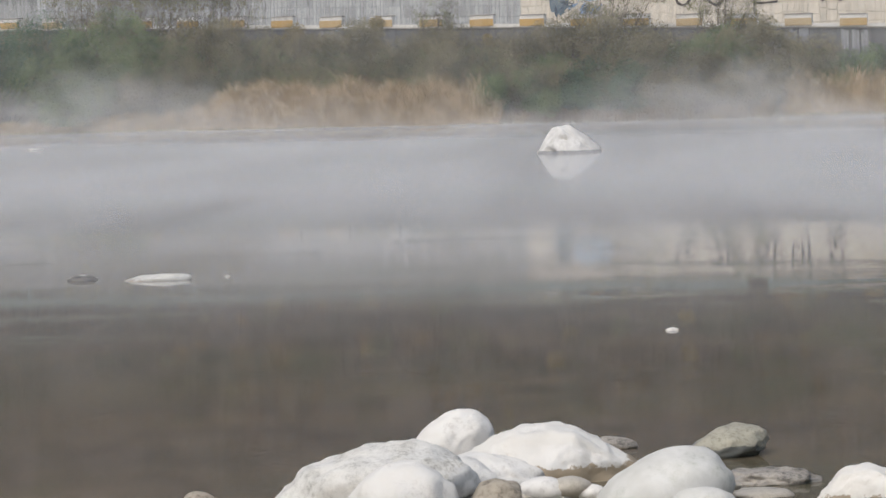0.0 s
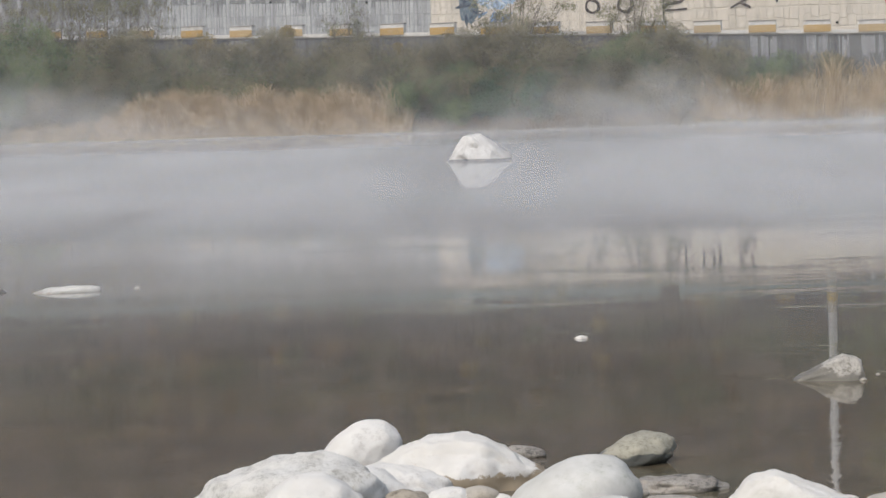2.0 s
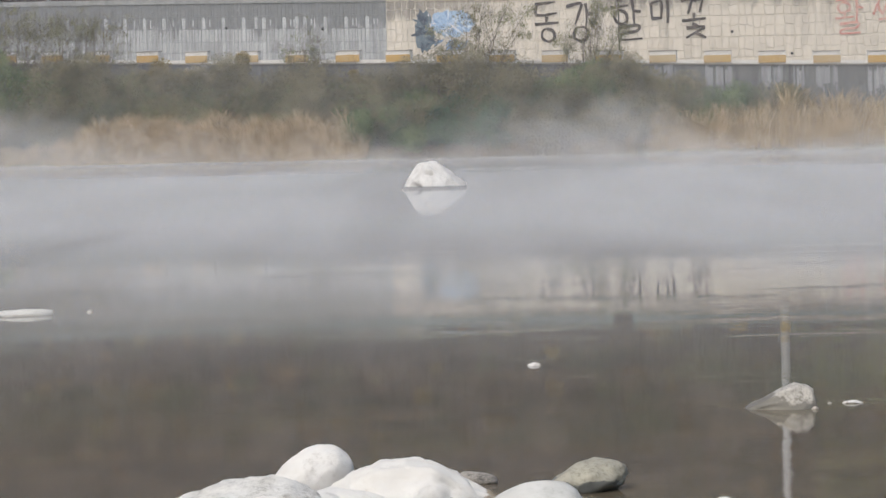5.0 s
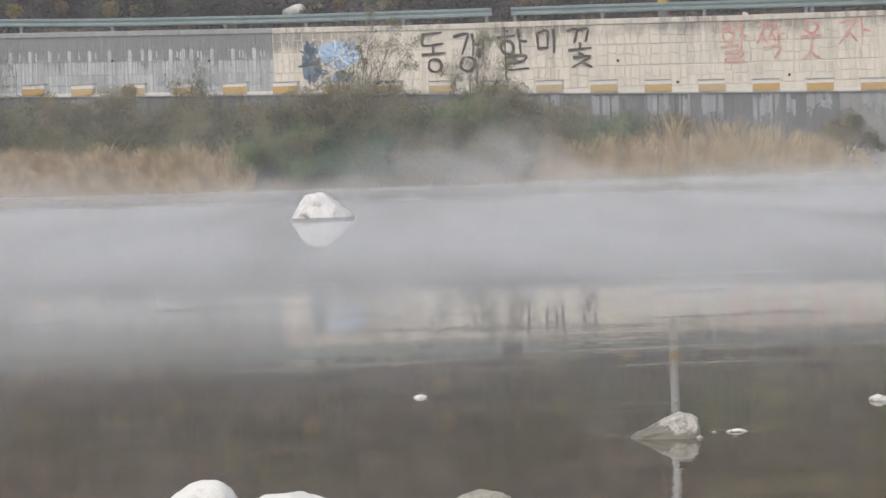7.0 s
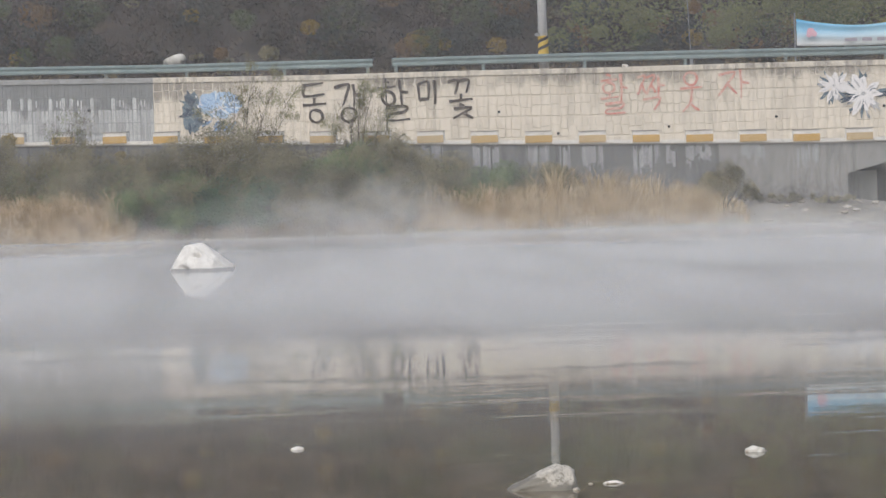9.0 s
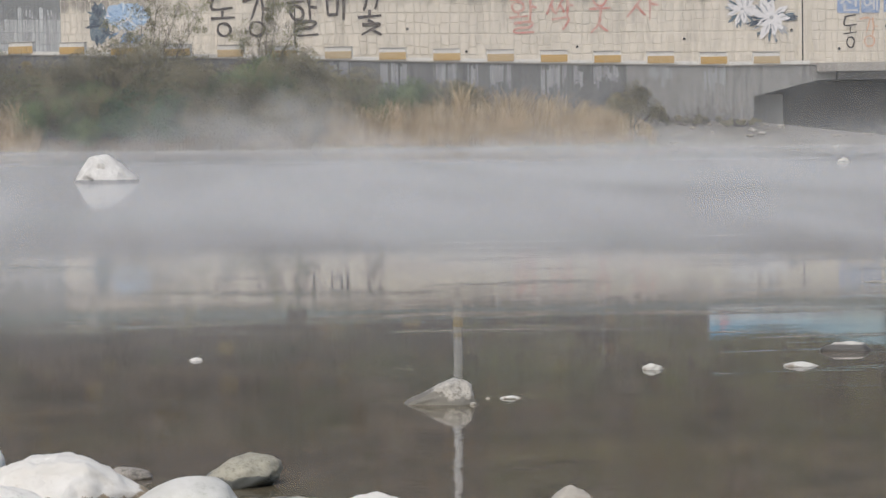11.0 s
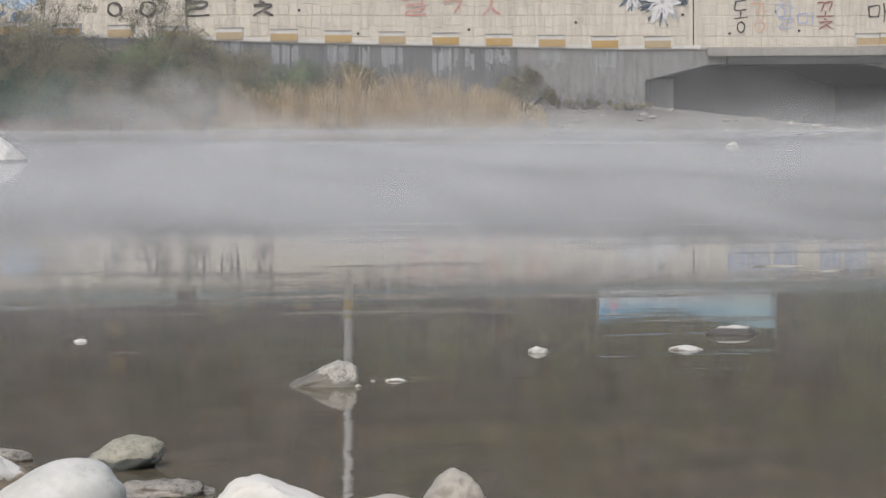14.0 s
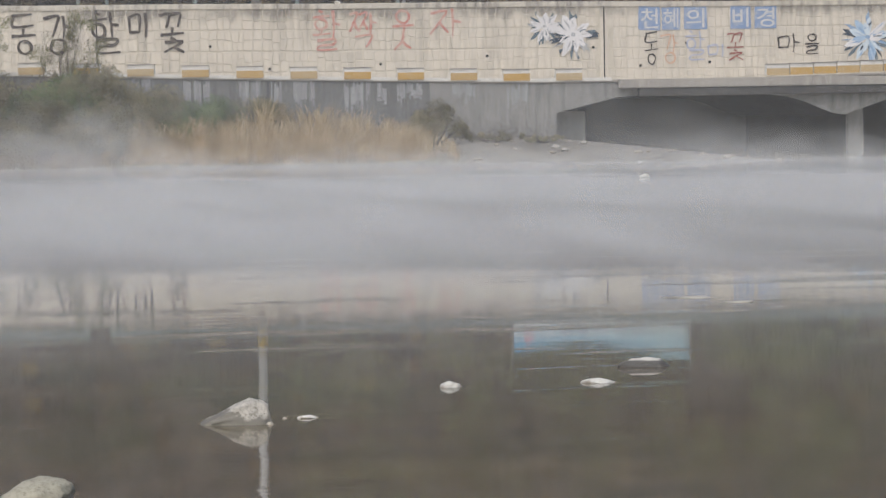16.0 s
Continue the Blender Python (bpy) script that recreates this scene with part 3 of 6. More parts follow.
def mist_curtain(back, top, mat, seed, half, soft):
    """Vapour that rises off the water before the bank, out of nothing at its foot."""
    steps = np.concatenate((np.linspace(0, soft, 12), np.linspace(soft, top, 14)[1:]))
    ends = [(float(x), shore_y(x) + back + 1.2 * noise.noise((x * 0.13, 0, seed))) for x in np.linspace(-half, half, 90)]
    return mist_sheet([[(x, y, 0.02 + float(z)) for z in steps] for x, y in ends], eased(steps / soft), mat)


PUFFS = ((2.2, 4.0, 2.8), (-1.8, 3.5, 0.9), (-21.0, 8.0, 3.2), (-13.0, 5.0, 0.8), (24.0, 7.0, 0.5))
m_mist_low = mist_mat("mist_low", 0.24, 1, (14.5, 38), (0.0, 1.0), 0.0, (0.24, 0.034, 0.5), 0.34, PUFFS)
m_mist_middle = mist_mat("mist_middle", 0.24, 3, (15.5, 40), (0.0, 1.0), 0.0, (0.19, 0.030, 0.6), 0.36, PUFFS)
m_haze = mist_mat("haze", 0.24, 6, (22, 50), (0.0, 2.6), 0.50, (0.12, 0.022, 0.3), 0.75)
mist_floor(0.03, 12, 11.0, m_mist_low, 1, 80, 12)
mist_floor(0.045, 12, 11.0, m_mist_middle, 3, 80, 12)
mist_floor(0.06, 20, -18.0, m_haze, 6, 80, 4)
mist_curtain(-8.0, 3.4, m_mist_low, 1, 80, 0.15)
mist_curtain(-5.0, 3.4, m_mist_middle, 3, 80, 0.12)
mist_curtain(-19.0, 50.0, m_haze, 6, 140, 0.22)

# ---- the lower road: quay wall, slab, kerb blocks ----
BRIDGE_X = 19.85
xs_all = [-120, -90, -70, -55, -45, -38, -32] + [float(v) for v in np.arange(-28, 60.1, 1.0)] + [70, 90, 120]
xs_quay = [x for x in xs_all if x < BRIDGE_X] + [BRIDGE_X]
quay = part("wall_quay", ribbon(xs_quay, lambda x: [(quay_y(x), -0.8), (quay_y(x), kerb_z(x) - 0.11), (quay_y(x) + 0.6, kerb_z(x) - 0.11), (quay_y(x) + 0.6, -0.8)]), m_quay)
quay.data.materials.append(m_quay_damp)
for face in quay.data.polygons:
    # the stretch behind the reeds stays damp
    face.material_index = 1 if face.center.x < 15.4 else 0
tagged(quay, "stained grey concrete retaining wall above the far bank", "retaining wall", kind="structure")

# the wall is bleached under each kerb block, and stained by run-off between them
BLOCK_X = [-18.3 - 2.07 * k for k in range(7, 0, -1)] + [-18.3, -16.2, -14.12, -12.0, -9.95, -7.9, -5.9] + [-3.9 + 2.02 * k for k in range(13)]


def ragged_patch(w, h, r):
    """A thin patch of lime bloom in narrow runs of uneven length, with slits of stain between them."""
    bm = bmesh.new()
    x, seed = -w / 2, r.uniform(0, 50)
    while x < w / 2:
        x1 = min(x + r.uniform(0.035, 0.12), w / 2)
        ln = h * (0.75 + 0.45 * noise.noise((x * 3.5, seed, 0))) * r.uniform(0.8, 1.05)
        top = 0.10 * r.random() ** 2 + (0.25 * r.random() if r.random() < 0.2 else 0)
        if r.random() < 0.88:
            box(bm, (x, 0, -ln), (x1 - 0.004, 0.02, -top))
            if r.random() < 0.4:
                box(bm, (x + 0.01, 0, -ln - r.uniform(0.12, 0.3)), (x1 - 0.02, 0.02, -ln - 0.05))
        x = x1
    return bm


pr = random.Random(12)
for x in [b for b in BLOCK_X if 3 < b < 19.4] + [9.2, 13.2, -14.12]:
    wide = x in BLOCK_X
    ob = part("pale_patch", ragged_patch(pr.uniform(0.8, 1.15) if wide else 0.4, pr.uniform(0.9, 1.3) if x < 14 else pr.uniform(0.5, 0.9), pr), m_quay_patch, quay)
    ob.matrix_world = along(x, -0.012, kerb_z(x) - 0.12)

lower_road = part("road_lower", ribbon(xs_all, lambda x: [(quay_y(x) - 0.05, kerb_z(x) - 0.105), (quay_y(x) - 0.05, kerb_z(x) - 0.02), (quay_y(x) + 4.0, kerb_z(x) - 0.02), (quay_y(x) + 4.0, kerb_z(x) - 0.105)]), m_fascia)
tagged(lower_road, "narrow concrete road on top of the quay wall", "road", kind="structure")
kerb_line = part("kerb_line", ribbon([x for x in xs_all if x < 22.6], lambda x: [(quay_y(x) - 0.07, kerb_z(x) - 0.06), (quay_y(x) - 0.07, kerb_z(x) + 0.07), (quay_y(x) + 0.16, kerb_z(x) + 0.07), (quay_y(x) + 0.16, kerb_z(x) - 0.06)]), m_white_kerb)
tagged(kerb_line, "low white-painted kerb along the road edge", "kerb", kind="structure")


def kerb_block(w):
    e = thing("kerb_block", Matrix(), "yellow and white painted concrete kerb block on the road edge", "kerb block", "kerb blocks along the road")
    bm = bmesh.new()
    box(bm, (-w / 2, 0, 0), (w / 2, 0.28, 0.42), None, 0.02)
    part("block", bm, m_white_kerb, e)
    bm = bmesh.new()
    box(bm, (-w / 2 + 0.004, -0.012, 0.0), (w / 2 - 0.004, 0.01, 0.275), None, 0.005)
    part("yellow_face", bm, m_yellow_kerb, e, "worn yellow painted front")
    bm = bmesh.new()
    box(bm, (-w / 2 - 0.012, -0.025, 0.425), (w / 2 + 0.012, 0.30, 0.455), None, 0.008)
    part("cap", bm, m_fascia, e, "grey mortar cap")
    return e


first = kerb_block(1.02)
for k, x in enumerate(BLOCK_X):
    m = along(x, -0.10, kerb_z(x) - 0.02)
    if k == 0:
        first.matrix_world = m
    else:
        copy_thing(first, m)
longer = kerb_block(0.90)
for k in range(9):
    x = 28.5 + 0.93 * k
    m = along(x, -0.10, kerb_z(x) + 0.02)
    if k == 0:
        longer.matrix_world = m
    else:
        copy_thing(longer, m)

# ---- the bridge at the end of the quay wall ----
bridge = thing("bridge", pose(0, 0, 0), "low grey concrete slab bridge with haunched spans", "bridge")
# the lower edge band, darker than the slab edge above it
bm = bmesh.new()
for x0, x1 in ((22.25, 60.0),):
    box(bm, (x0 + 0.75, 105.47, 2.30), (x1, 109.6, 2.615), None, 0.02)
part("deck_edge", bm, m_deck_edge, bridge, "dark concrete deck edge")


bm = bmesh.new()
box(bm, (22.25, 105.42, 2.62), (60.0, 109.6, 2.955), None, 0.02)
part("slab_edge", bm, m_fascia, bridge, "pale grey slab edge")
bm = bmesh.new()
box(bm, (BRIDGE_X + 0.02, 107.0, -0.8), (BRIDGE_X + 1.35, 108.6, 1.78), None, 0.03)
part("wing_wall", bm, m_quay, bridge)


def girder(x0, x1, spans):
    """A deck with haunches over its piers, as one profile pushed back under both roads."""
    lower = []
    for a, b, za, zb in spans:
        for s in np.linspace(0, 1, 25):
            x = a + (b - a) * s
            left = za + (2.32 - za) * min(1, s * (b - a) / 2.5)
            right = zb + (2.32 - zb) * (1 - math.exp(-max(0, (1 - s) * (b - a)) ** 2 / 2.6))
            lower.append((x, min(left, right)))
    bm = bmesh.new()
    prof = lower + [(x1, 2.86), (x0, 2.86)]
    f = [bm.verts.new((x, 105.8, z)) for x, z in prof]
    g = [bm.verts.new((x, 122.0, z)) for x, z in prof]
    bm.faces.new(f)
    bm.faces.new(g[::-1])
    for i in range(len(f)):
        j = (i + 1) % len(f)
        bm.faces.new((f[i], g[i], g[j], f[j]))
    for k, face in enumerate(bm.faces):
        face.material_index = 1 if k == 0 else 0
    bmesh.ops.recalc_face_normals(bm, faces=bm.faces)
    return bm


# pale concrete on the front only; the underside's shade is in its dark colour
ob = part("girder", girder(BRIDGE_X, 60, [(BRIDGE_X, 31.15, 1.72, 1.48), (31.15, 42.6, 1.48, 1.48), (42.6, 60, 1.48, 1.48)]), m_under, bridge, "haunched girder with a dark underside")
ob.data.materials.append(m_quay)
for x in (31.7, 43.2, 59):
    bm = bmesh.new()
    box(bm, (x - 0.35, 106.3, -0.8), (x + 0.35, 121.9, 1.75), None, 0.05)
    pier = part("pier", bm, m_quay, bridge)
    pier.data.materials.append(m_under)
    # the pier sides get the dark colour too, as painted shade
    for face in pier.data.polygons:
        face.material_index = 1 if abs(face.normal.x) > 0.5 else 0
bm = bmesh.new()
box(bm, (BRIDGE_X - 0.6, 105.82, -0.8), (BRIDGE_X, 122, 2.7), None, 0.02)
part("abutment", bm, m_quay, bridge)
# dark wall added at the back, closing the opening so that it reads dark
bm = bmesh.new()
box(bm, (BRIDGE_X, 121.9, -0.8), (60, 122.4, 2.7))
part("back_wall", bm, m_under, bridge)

# ---- the upper retaining wall ----
WALL_BACK = 4.0
xs_wall = xs_all
GREY_END = -6.56
wall_bg = part("wall_upper", ribbon([x for x in xs_wall if x > GREY_END + 0.3 or x == -6] and [GREY_END] + [x for x in xs_wall if x > GREY_END + 0.3],
                                    lambda x: [(quay_y(x) + WALL_BACK, kerb_z(x) - 0.3), (quay_y(x) + WALL_BACK, wall_top(x) - 0.2), (quay_y(x) + WALL_BACK + 0.5, wall_top(x) - 0.2), (quay_y(x) + WALL_BACK + 0.5, kerb_z(x) - 0.3)]), m_joint)
tagged(wall_bg, "cream-painted retaining wall of cast stone pattern", "retaining wall", kind="structure")
wall_grey = part("wall_grey", ribbon([x for x in xs_wall if x < GREY_END - 0.3] + [GREY_END],
                                     lambda x: [(quay_y(x) + WALL_BACK, kerb_z(x) - 0.3), (quay_y(x) + WALL_BACK, wall_top(x) - 0.2), (quay_y(x) + WALL_BACK + 0.5, wall_top(x) - 0.2), (quay_y(x) + WALL_BACK + 0.5, kerb_z(x) - 0.3)]), m_grey_joint)
tagged(wall_grey, "unpainted grey retaining wall with dark water stains", "retaining wall", kind="structure")


def coping_profile(x):
    y, z = quay_y(x) + WALL_BACK, wall_top(x)
    return [(y - 0.06, z - 0.2), (y - 0.06, z - 0.02), (y - 0.03, z), (y + 0.6, z), (y + 0.6, z - 0.2)]


coping = part("trim_coping", ribbon([x for x in xs_all if x < GREY_END - 0.3] + [GREY_END], coping_profile), m_coping)
tagged(coping, "blackened grey concrete coping", "coping", kind="structure")
coping = part("trim_coping", ribbon([GREY_END + 0.004] + [x for x in xs_all if x > GREY_END + 0.3], coping_profile), m_coping_cream)
tagged(coping, "stained cream-painted coping with grass tufts", "coping", kind="structure")

# joints between the wall's cast bays
for x in (2.67, 22.55):
    bm = bmesh.new()
    a = along(x, WALL_BACK - 0.045, 0)
    for s in (-0.10, 0.10):
        box(bm, (s - 0.07, 0.012, kerb_z(x)), (s + 0.07, 0.06, wall_top(x) - 0.2), a, 0.008)
    part("bay_edge", bm, m_cream, wall_bg)
    bm = bmesh.new()
    box(bm, (-0.025, 0.02, kerb_z(x)), (0.025, 0.06, wall_top(x) - 0.2), a)
    part("bay_joint", bm, m_hole, wall_bg)

# ---- roads above and the hill ----
upper_road = part("road_upper", ribbon(xs_all, lambda x: [(quay_y(x) + 4.5, wall_top(x) - 0.35), (quay_y(x) + 4.5, wall_top(x) - 0.06), (quay_y(x) + 12.0, wall_top(x) + 0.05), (quay_y(x) + 12.0, wall_top(x) - 0.35)]), m_asphalt)
tagged(upper_road, "grey asphalt road behind a guard rail", "road", kind="structure")


def hill_z(x, d):
    """Height of the slope, d metres behind the upper road."""
    z = float(np.interp(d, [0, 1.5, 8, 25, 60, 110, 160], [0, 1.0, 6.5, 19, 46, 78, 92]))
    return z + (2.2 * noise.noise((x * 0.06, d * 0.06, 2)) + 0.7 * noise.noise((x * 0.3, d * 0.3, 5))) * min(1, d / 4)


hx = [-300, -220, -160] + [float(v) for v in np.linspace(-120, 120, 100)] + [160, 220, 300]
hd = [0, 0.8, 1.5, 2.5, 4, 5.5, 7, 9, 11, 14, 17, 20, 25, 30, 38, 46, 55, 66, 80, 95, 110, 135, 160]
n2 = len(hx)
hill = data_mesh("hillside", [(x, quay_y(x) + 11.8 + d, wall_top(x) + hill_z(x, d)) for d in hd for x in hx],
                 [(j * n2 + i, j * n2 + i + 1, (j + 1) * n2 + i + 1, (j + 1) * n2 + i) for j in range(len(hd) - 1) for i in range(n2 - 1)], m_hill, smooth=True)
tagged(hill, "steep dark wooded hillside in late autumn", "hillside", kind="structure")


# ---- foliage ----
def leaf_cloud(centres, radii, count, size, squash=1.0, shell=0.55, long=1.6):
    """Many small leaves spread through soft lumps: vertices and faces."""
    k = rng.integers(0, len(centres), count)
    d = rng.normal(size=(count, 3))
    d /= np.linalg.norm(d, axis=1)[:, None]
    r = shell + (1 - shell) * rng.random(count) ** 0.6
    c = np.asarray(centres, float)[k] + d * r[:, None] * np.asarray(radii, float)[k][:, None] * np.array([1, 1, squash])
    u = rng.normal(size=(count, 3))
    u /= np.linalg.norm(u, axis=1)[:, None]
    w = np.cross(u, rng.normal(size=(count, 3)))
    w /= np.linalg.norm(w, axis=1)[:, None] + 1e-9
    s = size * rng.uniform(0.6, 1.4, count)[:, None]
    v = np.stack([c - u * s * long, c + w * s * 0.9, c + u * s * long], 1).reshape(-1, 3)
    f = np.arange(count * 3).reshape(-1, 3)
    return v, f


def twig_cloud(base, count, length, width, spread):
    """Fine bare twigs fanning up from lumps: thin long triangles."""
    k = rng.integers(0, len(base), count)
    b = np.asarray(base, float)[k] + rng.normal(size=(count, 3)) * spread
    d = rng.normal(size=(count, 3)) * 0.55 + np.array([0.1, 0, 1.0])
    d /= np.linalg.norm(d, axis=1)[:, None]
    ln = length * rng.uniform(0.5, 1.2, count)[:, None]
    side = np.cross(d, rng.normal(size=(count, 3)))
    side /= np.linalg.norm(side, axis=1)[:, None]
    v = np.stack([b - side * width, b + side * width, b + d * ln], 1).reshape(-1, 3)
    return v, np.arange(count * 3).reshape(-1, 3)


def hill_stuff(name, mat, clumps, leaves, size, label, twigs=False, xr=(-45, 55), dmax=40, rad=(0.5, 1.3), lift=0.5):
    cs, rs = [], []
    for _ in range(clumps):
        x, d = rng.uniform(*xr), dmax * rng.random() ** 1.7 + 0.3
        r = rng.uniform(*rad)
        cs.append((x, quay_y(x) + 11.8 + d - (lift - 0.5), wall_top(x) + hill_z(x, d) + r * 0.5 + lift - 0.5)), rs.append(r)
    if twigs:
        v, f = twig_cloud(cs, leaves, 1.5, 0.018, 0.6)
    else:
        v, f = leaf_cloud(cs, rs, leaves, size, 0.8, 0.35)
    ob = data_mesh(name, v, f, mat)
    return tagged(ob, label, "scrub", "hillside scrub", "stuff")


hill_stuff("bare_scrub", m_hill_twig, 900, 26000, 0, "bare brown twigs of leafless shrubs on the slope", True)
hill_stuff("dark_scrub", m_scrub_dark, 700, 150000, 0.085, "dark leafless scrub covering the slope", rad=(0.5, 1.6))
hill_stuff("brown_scrub", m_bush_brown, 90, 44000, 0.045, "dull brown scrub on the slope", rad=(0.3, 0.9), dmax=16, xr=(-30, 40))
hill_stuff("green_scrub", m_scrub_green, 60, 34000, 0.05, "dark green shrubs on the slope", rad=(0.5, 1.3), xr=(-20, 45), dmax=14, lift=1.2)
hill_stuff("green_scrub", m_scrub_olive, 55, 60000, 0.06, "broad olive-green shrubs high on the slope", rad=(1.0, 2.4), xr=(12, 36), dmax=26, lift=1.4)
hill_stuff("green_scrub", m_scrub_olive, 34, 34000, 0.05, "light olive shrubs on the slope", rad=(0.4, 1.0), xr=(9, 36), dmax=9, lift=1.3)
hill_stuff("rust_scrub", m_scrub_rust, 70, 38000, 0.045, "rust-brown shrubs on the slope", rad=(0.3, 0.9), dmax=12, xr=(-25, 40), lift=1.2)
hill_stuff("slate_scrub", m_scrub_slate, 120, 60000, 0.08, "dark slate-green thickets on the slope", rad=(0.6, 1.6), dmax=22, lift=1.1)
hill_stuff("ochre_scrub", m_scrub_ochre, 26, 12000, 0.045, "yellow-ochre shrubs on the slope", dmax=8, rad=(0.3, 0.65), xr=(-20, 30), lift=1.3)
hill_stuff("twig_thicket", m_hill_twig, 420, 70000, 0.085, "grey-brown thicket on the slope", rad=(0.6, 1.4))


def bush(x, y, w, h, mat, label, leaves=2600, size=0.075, lumps=16, seed=0):
    """A rounded shrub: stems from the ground, an uneven crown of small leaves with gaps."""
    r = random.Random(seed)
    g = ground_z(x, y)
    e = thing("bush", pose(x, y, g), label, "bush", "bushes on the far bank")
    cs, rs = [], []
    for k in range(lumps):
        a, q = r.uniform(0, math.tau), r.random() ** 0.5
        px, py = math.cos(a) * q * w / 2, math.sin(a) * q * w * 0.32
        pz = h * (0.25 + 0.62 * r.random()) * (1 - 0.45 * q * q)
        cs.append((px, py, pz)), rs.append(r.uniform(0.16, 0.30) * min(w, h * 1.3))
        if k < 9:
            bm = bmesh.new()
            tube(bm, [(px * 0.15, py * 0.15, -0.05), (px * 0.6, py * 0.6, pz * 0.6), (px, py, pz + 0.1)], [0.035, 0.022, 0.006], 5)
            part("stem", bm, m_bark, e)
    v, f = leaf_cloud(cs, rs, leaves, size, 0.85, 0.3)
    keep = v[f[:, 0]][:, 2] > 0.02
    data_mesh("crown", v, f[keep], mat, e)["kind"] = "stuff"
    tv, tf = twig_cloud(cs, 320, 0.5, 0.006, 0.3)
    data_mesh("twigs", tv, tf, m_twig, e)["kind"] = "stuff"
    return e


OCHRE, BROWN, GREEN, DEEP = "narrow yellow-brown bush climbing in front of the kerb", "dull brown-green bush among dry reeds", "grey-green bush leaning over the bank", "dark green bush on the far bank"
bush_rows = [  # x, distance behind the shore, width, height, material, label
    (-33, 3.2, 6.5, 4.6, m_bush_green, GREEN), (-27.5, 3.0, 6.0, 4.8, m_bush_deep, DEEP), (-24.0, 1.6, 5.0, 3.8, m_bush_green, GREEN),
    (-22.0, 3.4, 5.0, 4.7, m_bush_green, GREEN), (-18.6, 3.0, 4.2, 4.3, m_bush_brown, BROWN), (-20.2, 1.4, 3.6, 2.8, m_bush_brown, BROWN), (-15.8, 4.0, 3.8, 3.9, m_bush_brown, BROWN),
    (-13.2, 3.6, 4.2, 3.75, m_bush_brown, BROWN), (-10.6, 3.4, 4.2, 3.65, m_bush_brown, BROWN), (-8.4, 2.6, 3.8, 3.6, m_bush_brown, BROWN), (-6.6, 3.4, 3.8, 3.75, m_bush_brown, BROWN), (-6.0, 1.6, 3.4, 2.5, m_bush_green, GREEN),
    (-4.4, 2.6, 3.8, 3.7, m_bush_brown, BROWN), (-3.0, 3.4, 3.6, 3.6, m_bush_brown, BROWN), (-2.6, 1.3, 3.4, 2.3, m_bush_deep, DEEP), (-4.6, 0.9, 2.6, 1.5, m_bush_green, GREEN),
    (-0.8, 2.8, 3.6, 3.5, m_bush_brown, BROWN), (1.0, 2.8, 3.4, 3.5, m_bush_green, GREEN), (2.6, 2.6, 3.0, 3.35, m_bush_brown, BROWN), (0.4, 1.2, 3.6, 2.3, m_bush_brown, BROWN), (2.8, 1.3, 3.0, 2.2, m_bush_brown, BROWN),
    (4.4, 2.8, 3.0, 3.0, m_bush_brown, BROWN), (6.2, 3.2, 3.0, 2.4, m_bush_green, GREEN), (8.2, 3.8, 2.6, 1.9, m_bush_brown, BROWN), (14.6, 4.6, 2.4, 1.5, m_bush_brown, BROWN), (16.8, 5.6, 2.2, 0.5, m_bush_brown, BROWN), (18.4, 5.0, 1.4, 0.35, m_bush_brown, BROWN),
]
bush_rows += [(-16.0, 4.6, 1.7, 4.5, m_bush_ochre, OCHRE), (-12.1, 4.4, 1.6, 4.1, m_bush_ochre, OCHRE), (-7.6, 4.2, 1.2, 3.7, m_bush_ochre, OCHRE)]
for k, (x, d, w, h, mat, lab) in enumerate(bush_rows):
    bush(x, shore_y(x) + d, w, h, mat, lab, leaves=int(2600 * w * h ** 0.9), size=0.03, seed=k + 3)


def bank_brush(count, mat, depth, top, size, label):
    """The tangle that fills the bank between the bushes, up to an uneven top."""
    x = rng.uniform(-36, 5.5, count)
    d = rng.uniform(0.9, depth, count)
    y = np.array([shore_y(v) for v in x]) + d
    cap = np.interp(x, [-36, -24, -19, -17, -15, -9, -5, -1, 1.4, 3.2, 5.5], [4.6, 4.5, 4.4, 3.9, 3.3, 3.1, 3.2, 3.35, 3.4, 3.15, 2.4])
    cap = cap * (0.9 + 0.22 * np.array([noise.noise((a * 0.7, b * 0.5, 3)) for a, b in zip(x, y)])) * np.clip(0.35 + d / 3.4, 0, 1) * top
    z = 0.25 + cap * rng.random(count) ** 0.55
    u = rng.normal(size=(count, 3))
    u /= np.linalg.norm(u, axis=1)[:, None]
    w = np.cross(u, rng.normal(size=(count, 3)))
    w /= np.linalg.norm(w, axis=1)[:, None] + 1e-9
    c = np.stack([x, y, z], 1)
    s = size * rng.uniform(0.6, 1.4, count)[:, None]
    v = np.stack([c - u * s * 1.4, c + w * s * 0.9, c + u * s * 1.4], 1).reshape(-1, 3)
    # gaps between the clumps, into which one looks
    lump = np.array([noise.noise((a * 1.1, b * 0.9, q * 1.1 + 7)) for a, b, q in zip(x, y, z)])
    v = v.reshape(-1, 3, 3)[(lump > -0.12) | (rng.random(count) < 0.12)].reshape(-1, 3)
    count = len(v) // 3
    ob = data_mesh("bank_brush", v, np.arange(count * 3).reshape(-1, 3), mat)
    return tagged(ob, label, "brush", "brush on the far bank", "stuff")


bank_brush(150000, m_bush_brown, 4.4, 1.0, 0.03, "tangled brown-green brush filling the far bank")
bank_brush(80000, m_bush_green, 4.0, 0.9, 0.03, "grey-green brambles among the brush")
bank_brush(24000, m_twig, 4.4, 1.06, 0.03, "bare grey twigs among the brush")


